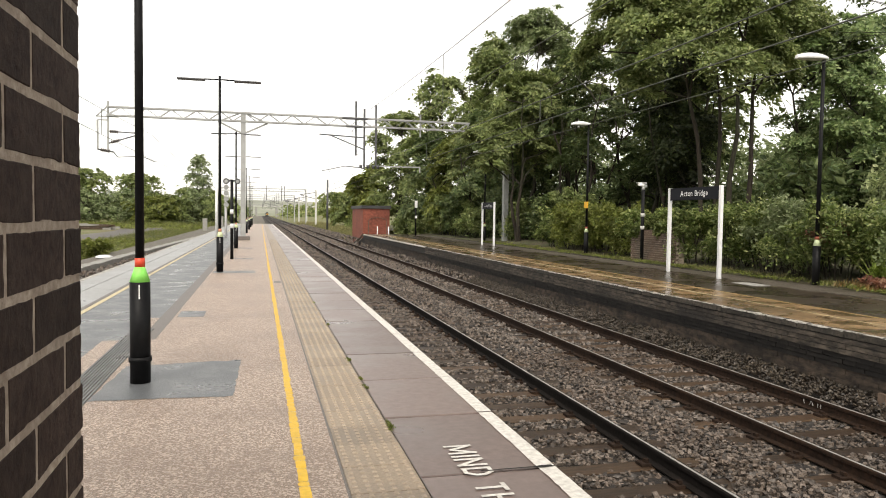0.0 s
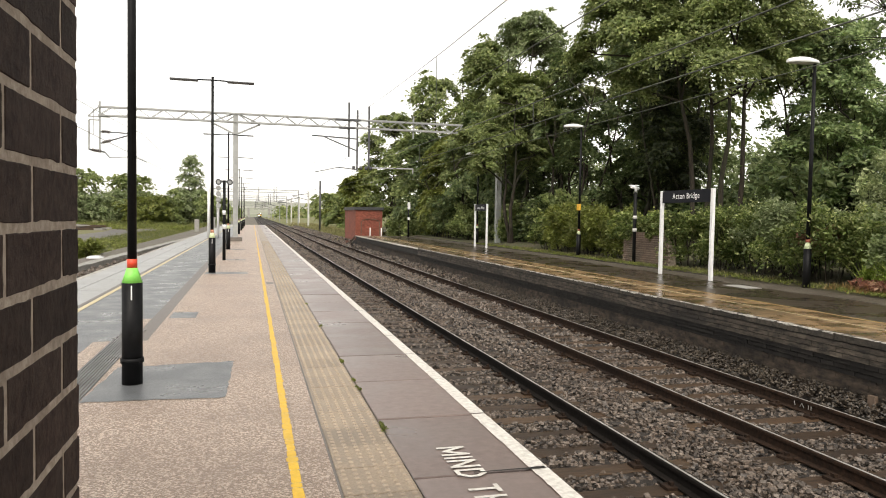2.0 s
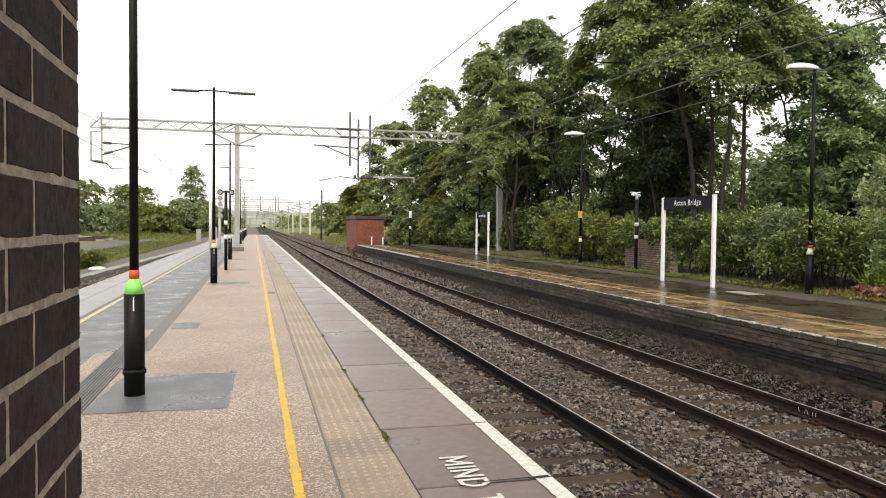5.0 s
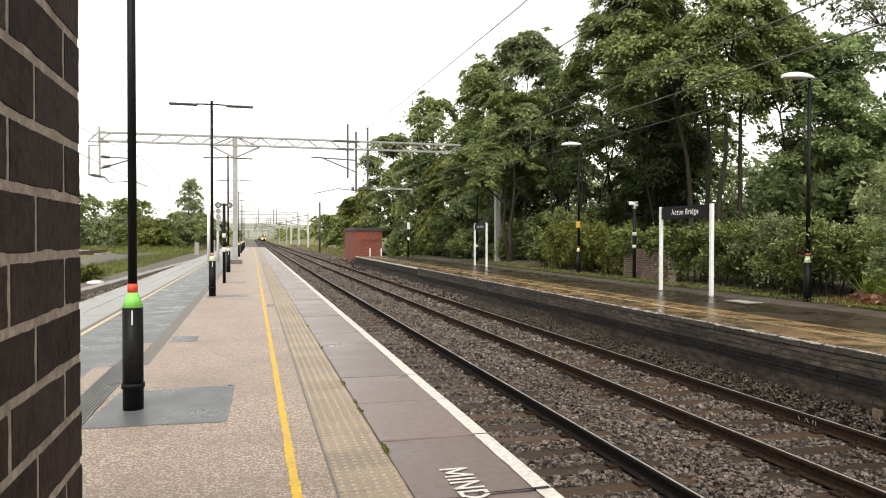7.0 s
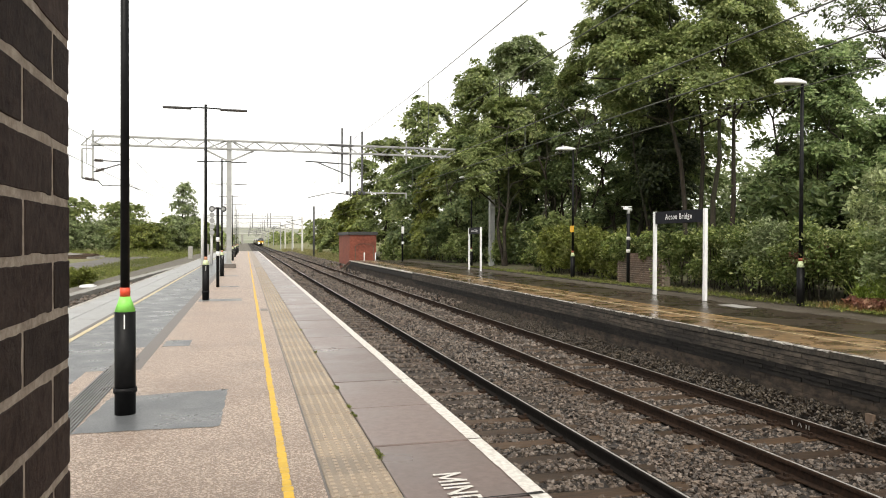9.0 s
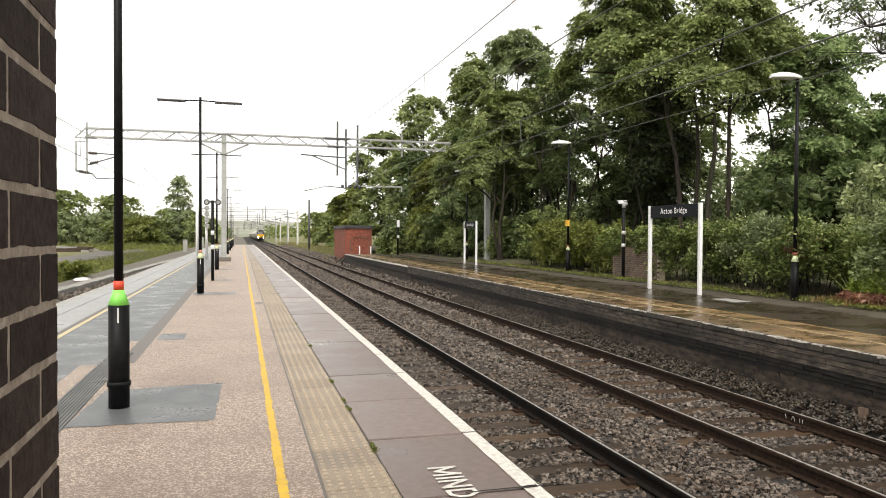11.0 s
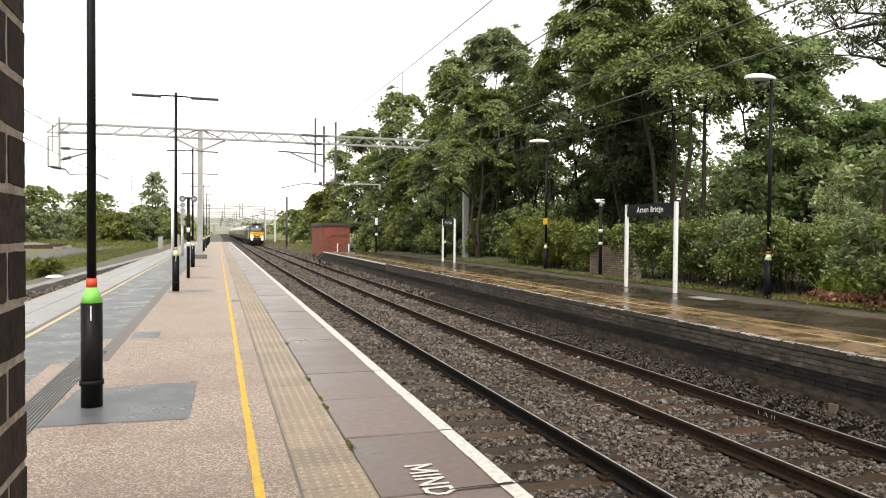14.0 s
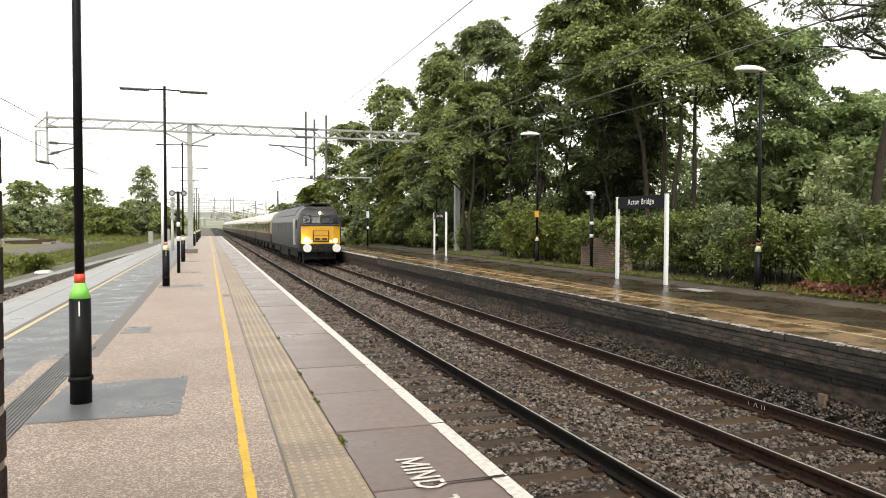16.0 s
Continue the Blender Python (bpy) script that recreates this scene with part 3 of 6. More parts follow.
def tree(name, x, y, z, height, spread, low, n, leaves, size, leafmat, seed, label, group, stems=1, clump=1.1, lobes=None, lean=0.18):
    """A trunk or several, limbs to every lobe, branches to every spray of leaves."""
    rng = np.random.default_rng(seed)
    lobes = lobes or crown_lobes(rng, height, spread, low, max(6, int(n / 6)))
    root = thing(name, (x, y, z), label, "tree", group)
    meshes = [B() for _ in range(stems)]
    tops = []
    for s in range(stems):
        a = 2 * math.pi * s / max(stems, 1) + seed
        off = 0.6 * (stems > 1)
        p = Vector((math.cos(a) * off, math.sin(a) * off, -0.3))
        r = 0.016 * height / (1 + 0.25 * (stems - 1))
        steps = 7
        for k in range(steps):
            q = p + Vector((rng.normal(0, 0.14) + math.cos(a) * lean * (stems > 1), rng.normal(0, 0.14) + math.sin(a) * lean * (stems > 1), height * 0.82 / steps))
            tube(meshes[s], p, q, r * (1 - 0.12 * k), r * (1 - 0.12 * (k + 1)), 8, cap=False)
            p = q
            if k > 0:
                tops.append((p.copy(), r * (1 - 0.12 * (k + 1)), s))
    sprays = []
    total = sum(r * r for _, r in lobes)
    for c, rad in lobes:
        start, r, s = min(tops, key=lambda t: (t[0] - c).length + max(0, t[0].z - c.z + 0.8) * 2)
        bend = start.lerp(c, 0.5) + Vector((rng.normal(0, 0.2), rng.normal(0, 0.2), -0.1 * rad))
        hub = c - Vector((0, 0, rad * 0.25))
        tube(meshes[s], start, bend, min(r * 0.6, 0.11), 0.05, 6, cap=False)
        tube(meshes[s], bend, hub, 0.05, 0.03, 5, cap=False)
        for _ in range(max(4, round(n * 1.5 * rad * rad / total))):
            d = Vector(rng.normal(size=3)).normalized()
            if d.z < -0.45:
                d.z = -d.z
            w = rng.uniform(0.6, 1.1) if rng.random() < 0.8 else rng.uniform(1.1, 1.42)
            at = c + Vector((d.x * rad * w, d.y * rad * w, d.z * rad * w * 0.85))
            face = (Vector((d.x * 0.75, d.y * 0.75, 0.75 + 0.35 * d.z)) + Vector(rng.normal(0, 0.16, 3))).normalized()
            sprays.append((at, face, clump * rng.uniform(0.5, 1.15) * (0.7 if w > 1.1 else 1.0)))
            tube(meshes[s], hub, at, 0.018, 0.006, 3, cap=False)
    for bm in meshes:
        part("trunk", bm, M["bark"], root, "dark branching trunk with limbs")
    crown = new("crown", spray_mesh("crown", sprays, leaves, size, leafmat, seed))
    crown.parent = root
    return root


def bush(name, x, y, z, w, d, h, leaves, size, leafmat, seed, label, group="", category="bush"):
    rng = np.random.default_rng(seed)
    root = thing(name, (x, y, z), label, category, group)
    cs, rs = [], []
    for _ in range(int(14 + 5 * w * d)):
        u = rng.random()
        cs.append((rng.uniform(-0.5, 0.5) * w, rng.uniform(-0.5, 0.5) * d, h * (0.2 + 0.7 * u)))
        r = rng.uniform(0.25, 0.5) * min(h, 1.6) * 0.6
        rs.append((r, r, r * rng.uniform(0.7, 1.2)))
    bm = B()
    for c in cs[::2]:
        tube(bm, (c[0] * 0.5, c[1] * 0.5, -0.1), c, 0.02, 0.006, 5, cap=False)
    part("stem", bm, M["bark"], root, "thin woody stem")
    ob = new("foliage", leaf_mesh("foliage", cs, rs, leaves, size, leafmat, seed, 0.0))
    ob.parent = root
    return root


def blades(name, x0, x1, y0, y1, z, count, h, material, seed, label, patch=1.0):
    """Tufts of upright blades as one mass."""
    rng = np.random.default_rng(seed)
    tufts = max(8, count // 14)
    t = np.stack([rng.uniform(x0, x1, tufts), rng.uniform(y0, y1, tufts)], 1)
    p = t[rng.integers(0, tufts, count)] + rng.normal(0, 0.09 * patch, (count, 2))
    a = rng.uniform(0, 2 * np.pi, count)
    hh = h * rng.uniform(0.4, 1.3, count)
    w = 0.012 + 0.006 * hh
    lean = rng.normal(0, 0.35, (count, 2)) * hh[:, None]
    zz = np.full(count, z)
    b0 = np.stack([p[:, 0] - np.cos(a) * w, p[:, 1] - np.sin(a) * w, zz], 1)
    b1 = np.stack([p[:, 0] + np.cos(a) * w, p[:, 1] + np.sin(a) * w, zz], 1)
    tip = np.stack([p[:, 0] + lean[:, 0], p[:, 1] + lean[:, 1], zz + hh], 1)
    verts = np.stack([b0, b1, tip], 1).reshape(-1, 3)
    return tagged(new(name, raw_mesh(name, verts, np.arange(count * 3).reshape(-1, 3), material)), label, "grass", kind="stuff")


def word(text, parent, material, height, width, start, matrix, gap):
    """Raised letters, each a part, of a given height; width is a stretch. matrix maps x-y of the page."""
    cursor = start
    for ch in text:
        if ch == " ":
            cursor += 4 * gap
            continue
        me = lettering(ch, 1.0, 0.0, material, 0.012)
        co = np.empty(len(me.vertices) * 3, np.float32)
        me.vertices.foreach_get("co", co)
        co = co.reshape(-1, 3)
        lo, hi = co.min(0), co.max(0)
        k = height / 0.69
        low = ch in "g"
        co[:, 0] = (co[:, 0] - lo[0]) * k * width + cursor
        co[:, 1] = (co[:, 1] - (lo[1] if not low else hi[1] - 0.52)) * k
        cursor += (hi[0] - lo[0]) * k * width + gap
        me.vertices.foreach_set("co", co.ravel())
        me.update()
        ob = new("letter", me)
        ob.parent = parent
        ob.matrix_basis = matrix
    return cursor


STROKES = {
    "M": ((0, 0, 0, 1), (0, 1, 0.42, 0.15), (0.42, 0.15, 0.84, 1), (0.84, 1, 0.84, 0)), "I": ((0, 0, 0, 1),),
    "N": ((0, 0, 0, 1), (0, 1, 0.62, 0), (0.62, 0, 0.62, 1)), "D": ((0, 0, 0, 1), (0, 0.94, 0.4, 0.94), (0.4, 0.94, 0.62, 0.65), (0.62, 0.65, 0.62, 0.35), (0.62, 0.35, 0.4, 0.06), (0.4, 0.06, 0, 0.06)),
    "T": ((0.31, 0, 0.31, 1), (0, 0.94, 0.62, 0.94)), "H": ((0, 0, 0, 1), (0, 0.5, 0.6, 0.5), (0.6, 0, 0.6, 1)),
    "E": ((0, 0, 0, 1), (0, 0.94, 0.52, 0.94), (0, 0.5, 0.45, 0.5), (0, 0.06, 0.52, 0.06)),
    "G": ((0.62, 0.8, 0.4, 0.95), (0.4, 0.95, 0.1, 0.8), (0.1, 0.8, 0.0, 0.4), (0, 0.4, 0.2, 0.06), (0.2, 0.06, 0.62, 0.1), (0.62, 0.1, 0.62, 0.45), (0.62, 0.45, 0.36, 0.45)),
    "A": ((0, 0, 0.34, 1), (0.34, 1, 0.68, 0), (0.12, 0.32, 0.56, 0.32)), "P": ((0, 0, 0, 1), (0, 0.94, 0.5, 0.94), (0.5, 0.94, 0.58, 0.7), (0.58, 0.7, 0.46, 0.5), (0.46, 0.5, 0, 0.5)),
}


def painted_word(text, parent, material, height, width, start, matrix, gap, thick):
    """Flat stencilled letters, each a part, of straight painted strokes."""
    cursor = start
    for ch in text:
        if ch == " ":
            cursor += 4 * gap
            continue
        bm = B()
        right = 0.0
        for k, (ax, ay, bx, by) in enumerate(STROKES[ch]):
            a, b = Vector((ax * width, ay * height, 0)), Vector((bx * width, by * height, 0))
            d = (b - a).normalized() * thick * 0.15
            n = Vector((-(b - a).y, (b - a).x, 0)).normalized() * thick / 2
            z = Vector((cursor + thick / 2, 0, 0.0004 * k))
            bm.faces.new([bm.verts.new(p + z) for p in (a - n - d, a + n - d, b + n + d, b - n + d)])
            right = max(right, ax * width, bx * width)
        ob = part("letter", bm, material, parent)
        ob.matrix_basis = matrix
        cursor += right + thick + gap
    return cursor


def lettering(text, size, depth, material, bold=0.0):
    """The mesh of a line of text, centred on its origin, in the x-y plane."""
    cu = bpy.data.curves.new("letters", "FONT")
    cu.body, cu.size, cu.extrude, cu.align_x, cu.align_y = text, size, depth, "CENTER", "CENTER"
    cu.offset = bold
    ob = bpy.data.objects.new("letters", cu)
    scene.collection.objects.link(ob)
    me = bpy.data.meshes.new_from_object(ob.evaluated_get(bpy.context.evaluated_depsgraph_get()))
    bpy.data.objects.remove(ob)
    me.materials.clear()
    me.materials.append(material)
    return me


# ---- ground and platforms ----
RAIL = -0.915
EDGE = 1.58
FAR_Z, FAR_EDGE = -0.06, 7.72


def ground():
    bm = B()
    xs = [-1500, -400, -120, -60, -30, -12, -8.2, -7.2, -3.4, 1.2, 8.1, 9.2, 12, 16, 30, 70, 200, 1500]
    ys = [-60, -10, 20, 50, 62, 90, 130, 200, 320, 500, 900, 2500]
    rows = []
    for y in ys:
        row = []
        for x in xs:
            z = -1.28
            if x < -7.5:
                z = -1.02 + 0.010 * min(-x - 7, 40)
            if x > 9 and y > 60:
                z = -1.1 + 0.05 * min(x - 9, 60)
            row.append(bm.verts.new((x, y, z)))
        rows.append(row)
    for a, b in zip(rows, rows[1:]):
        for k in range(len(xs) - 1):
            bm.faces.new((a[k], a[k + 1], b[k + 1], b[k]))
    solid("ground", bm, M["grass"], "rough grassy ground reaching the horizon", "ground")
    # bed under the stones, in the colour darkened for shaded gaps
    bm = B()
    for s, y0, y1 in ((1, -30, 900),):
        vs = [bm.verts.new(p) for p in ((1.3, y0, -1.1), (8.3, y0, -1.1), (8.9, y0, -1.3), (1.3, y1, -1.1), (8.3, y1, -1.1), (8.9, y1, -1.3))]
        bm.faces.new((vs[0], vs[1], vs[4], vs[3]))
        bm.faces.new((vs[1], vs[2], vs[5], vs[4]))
    solid("ballast_bed", bm, M["ballast"], "stone ballast bed under two running lines, darkened as shade between stones", "ballast")
    bm = B()
    box(bm, -7.4, -3.6, -20, 140, -1.3, -0.62)
    solid("side_track_bed", bm, M["side_bed"], "brown stony bed of the side line", "ballast")
    bm = B()
    vs = [bm.verts.new(p) for p in ((-8.5, 104.3, -1.14), (1.29, 104.3, -1.1), (1.29, 900, -1.1), (-8.5, 900, -1.14))]
    bm.faces.new(vs)
    solid("junction_bed", bm, M["side_bed"], "stony ground beyond the platform end", "ballast")
    # yard and verge
    bm = B()
    vs = [bm.verts.new(p) for p in ((-75, 66, -0.55), (-13.5, 62, -0.94), (-9.5, 70, -0.97), (-9.0, 88, -0.97), (-14, 112, -0.93), (-75, 128, -0.55))]
    bm.faces.new(vs)
    solid("yard", bm, M["yard"], "wet dark yard surface beside the line", "yard")
    bm = B()
    xs = [12.5, 13.2, 14.5, 17, 22, 32, 60]
    zs = [-0.05, 0.0, 0.08, 0.3, 0.8, 1.4, 2.2]
    ys = [-8, 4, 10, 16, 22, 28, 36, 46, 58, 70, 90]
    g = [[bm.verts.new((x + (0.12 * math.sin(y * 1.7) if x < 14 else 0), y, z + (0.06 if x > 13 else 0.01) * math.sin(x * 2 + y))) for x, z in zip(xs, zs)] for y in ys]
    for a, b in zip(g, g[1:]):
        for k in range(len(xs) - 1):
            bm.faces.new((a[k], a[k + 1], b[k + 1], b[k]))
    solid("verge_bank", bm, M["verge"], "earth bank with leaf litter behind the platform", "bank")


def near_platform():
    root = thing("platform_near", (0, 0, 0), "island platform of bound gravel with slabbed wet edges", "platform", kind="structure")
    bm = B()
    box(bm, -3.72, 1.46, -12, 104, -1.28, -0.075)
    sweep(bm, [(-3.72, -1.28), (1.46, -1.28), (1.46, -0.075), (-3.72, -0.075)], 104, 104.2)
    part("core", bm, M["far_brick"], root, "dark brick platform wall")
    bm = B()
    box(bm, -1.24, 0.369, -12, 104, -0.074, 0.0)
    box(bm, -1.8, -1.24, -12, 8.6, -0.074, 0.0)
    box(bm, -1.62, -1.42, 8.6, 10.4, -0.074, -0.002)
    part("gravel_surface", bm, M["gravel"], root, "pinkish bound gravel surface")
    bm = B()
    box(bm, -1.42, -1.24, 8.6, 104, -0.074, -0.004)
    part("joint_strip", bm, M["strip"], root, "dark brown joint strip")
    bm = B()
    box(bm, -2.62, -1.42, -12, 104, -0.074, -0.006)
    part("asphalt_strip", bm, M["asphalt"], root, "wet grey asphalt strip")
    bm = B()
    for k in range(46):
        y = -3 + k * 2.35
        if y + 2.34 < 104:
            box(bm, -3.78, -3.22, y, y + 2.325, -0.074, -0.004)
            box(bm, -3.205, -2.62, y + 0.9, y + 3.225, -0.074, -0.004)
    part("side_slabs", bm, M["left_slab"], root, "pale wet slabs")
    bm = B()
    box(bm, -2.60, -2.52, -3, 103, -0.01, -0.001)
    part("side_line", bm, M["pale_yellow"], root, "pale yellow line")
    bm = B()
    box(bm, -2.69, -2.62, -3, 103, -0.01, -0.0025)
    part("side_joint", bm, M["strip"], root, "dirty brown joint beside the line")
    bm = B()
    box(bm, -3.77, -3.66, -3, 103, -0.01, 0.0)
    part("side_edge_line", bm, M["worn_white"], root, "white edge line")
    # worn yellow line, in short uneven dabs near by
    rng = random.Random(4)
    bm = B()
    y = -12.0
    while y < 104:
        near_by = 0.8 < y < 14
        n = rng.choice((0.07, 0.11, 0.14, 0.19, 0.25)) * rng.uniform(0.85, 1.15) if near_by else min(4, max(0.4, 0.9 - y)) if y < 1 else 4
        g = rng.uniform(0.0005, 0.0035) if near_by else 0.0
        a, b = 0.113 + rng.uniform(-0.005, 0.005), 0.170 + rng.uniform(-0.005, 0.005)
        c = min(0.012, n * 0.2)
        outline = ((a + c, y, 0.003), (b - c, y, 0.003), (b, y + c, 0.003), (b + rng.uniform(-0.006, 0.006), y + n * 0.5, 0.005), (b, y + n - g - c, 0.003),
                   (b - c, y + n - g, 0.003), (a + c, y + n - g, 0.003), (a, y + n - g - c, 0.003), (a + rng.uniform(-0.006, 0.006), y + n * 0.5, 0.005), (a, y + c, 0.003))
        bm.faces.new([bm.verts.new(p) for p in outline])
        y += n
    part("yellow_line", bm, M["yellow"], root, "worn bright yellow line")
    # patches of newer asphalt under the lamp posts
    bm = B()
    corners = ((-1.36, 5.84), (-0.29, 5.80), (-0.265, 7.25), (-1.3, 7.12))
    ring = []
    for (ax, ay), (bx, by) in zip(corners, corners[1:] + corners[:1]):
        n = 16
        for k in range(n):
            u = k / n
            ring.append(bm.verts.new((ax + (bx - ax) * u + rng.gauss(0, 0.006), ay + (by - ay) * u + rng.gauss(0, 0.012), 0.003)))
    bm.faces.new(ring)
    part("patch", bm, M["asphalt"], root, "wet grey asphalt patch")
    for yy, x0, x1, d in ((18.3, -1.2, -0.2, 0.7), (10.7, -1.2, -0.85, 0.6), (23.6, -1.0, -0.3, 0.4), (30.8, -1.2, -0.4, 0.6)):
        bm = B()
        box(bm, x0, x1, yy - d / 2, yy + d / 2, -0.01, 0.003)
        part("patch", bm, M["asphalt"], root, "wet grey asphalt patch")
    bm = B()
    box(bm, 0.20, 0.34, 15.3, 15.75, -0.01, 0.003)
    part("cover", bm, M["strip"], root, "dark iron cover")
    bm = B()
    box(bm, 0.356, 0.3705, -12, 104, -0.02, 0.0015)
    box(bm, 0.7765, 0.781, -12, 104, -0.02, -0.001)
    part("paving_joint", bm, M["strip"], root, "dark paving joint")
    # drain channel
    bm = B()
    box(bm, -1.62, -1.36, 2, 9.4, -0.02, 0.001)
    part("drain", bm, M["strip"], root, "slotted drain channel")
    bm = B()
    for k in range(9):
        x = -1.605 + k * 0.028
        box(bm, x, x + 0.012, 2, 9.4, -0.01, 0.008)
    part("drain_grate", bm, M["asphalt"], root, "grey metal drain grate")
    # distant slabs in one piece each, the near ones singly
    bm = B()
    for k in range(10):
        box(bm, 0.78, EDGE, 0.222 - 1.2 * (k + 1), 0.222 - 1.2 * (k + 1) + 1.19, -0.074, 0.0)
    y = 40.2
    while y < 103:
        box(bm, 0.78, EDGE, y, y + 1.19, -0.074, 0.0)
        y += 1.2
    tagged(part("far_slabs", bm, M["slab"], root), kind="stuff")
    bm = B()
    for k in range(6):
        box(bm, 0.39 + 0.0668 * k, 0.424 + 0.0668 * k, 40, 104, -0.01, 0.006)
    box(bm, 0.371, 0.776, -12, 1.595, -0.074, 0.002)
    part("far_tactile", bm, M["tactile"], root)
    # bed between the far rows, in the colour darkened as shading
    bm = B()
    box(bm, 0.371, 0.776, 40, 104, -0.074, -0.0005)
    part("far_tactile_bed", bm, M["tactile_base"], root)
    bm = B()
    box(bm, 1.475, 1.582, 40.2, 104, -0.01, 0.004)
    box(bm, 1.475, 1.582, -12, 0.23, -0.01, 0.004)
    part("far_edge_line", bm, M["white"], root, "white painted edge")
    return root


def platform_pieces(root):
    """Edge slabs, tactile slabs and the painted edge, one by one."""
    rng = random.Random(9)
    bm = B()
    box(bm, 0, EDGE - 0.782, 0, 1.163, -0.072, 0, 0.008)
    slab = finish(bm, "edge_slab", M["slab"])
    paints = []
    for v in range(4):
        bm = B()
        n = 24
        rows = []
        for k in range(n + 1):
            y = 1.164 * k / n
            a = max(0.0, rng.gauss(0.002, 0.0018)) + (0.008 if rng.random() < 0.05 else 0)
            b = 0.109 - max(0.0, rng.gauss(0.0, 0.002))
            rows.append([bm.verts.new(p) for p in ((a, y, 0.0025), (b, y, 0.003), (0.1105, y, -0.03))])
        for p, q in zip(rows, rows[1:]):
            bm.faces.new((p[0], p[1], q[1], q[0]))
            bm.faces.new((p[1], p[2], q[2], q[1]))
        paints.append(finish(bm, "edge_paint", M["white"]))
    for k in range(34):
        y = 3.78 - 1.18 * 3 + k * 1.18
        piece("edge_slab", slab, root, (0.782, y, rng.uniform(-0.004, 0.003)))
        piece("edge_paint", paints[k % 4], root, (1.473, y + 0.002, rng.uniform(0.0, 0.003)))
    # a broken joint between two slabs
    bm = B()
    rows = []
    for k in range(15):
        x = 1.13 + 0.435 * k / 14
        w = 0.004 + 0.006 * (k / 14) + abs(rng.gauss(0, 0.002)) + (0.006 if k > 11 else 0)
        rows.append([bm.verts.new((x, 3.771 + rng.gauss(0, 0.001) + s * w, 0.0075)) for s in (-1, 1)])
    for p, q in zip(rows, rows[1:]):
        bm.faces.new((p[0], q[0], q[1], p[1]))
    part("broken_joint", bm, M["far_brick"], root, "dark broken joint")
    bm = B()
    box(bm, 0, 0.398, 0, 0.394, -0.07, 0, 0.004)
    for a in range(6):
        x = 0.034 + a * 0.0668
        for b in range(6):
            yy = 0.034 + b * 0.0668
            for (r, z0) in ((0.021, 0.0),):
                vs = [bm.verts.new((x + r * math.cos(k * math.pi / 2 + 0.78), yy + r * math.sin(k * math.pi / 2 + 0.78), 0)) for k in range(4)]
                top = [bm.verts.new((x + 0.6 * r * math.cos(k * math.pi / 2 + 0.78), yy + 0.6 * r * math.sin(k * math.pi / 2 + 0.78), 0.008)) for k in range(4)]
                bm.faces.new(top)
                for k in range(4):
                    bm.faces.new((vs[k], vs[(k + 1) % 4], top[(k + 1) % 4], top[k]))
    tile = finish(bm, "tactile_slab", M["tactile_base"])
    tile.materials.append(M["tactile"])
    # raised blisters get the lighter paving, all below the shaded copy
    for f in tile.polygons:
        f.material_index = int(f.center.z > 0.0005)
    for k in range(96):
        piece("tactile_slab", tile, root, (0.373, 1.6 + k * 0.4, rng.uniform(-0.002, 0.003)))


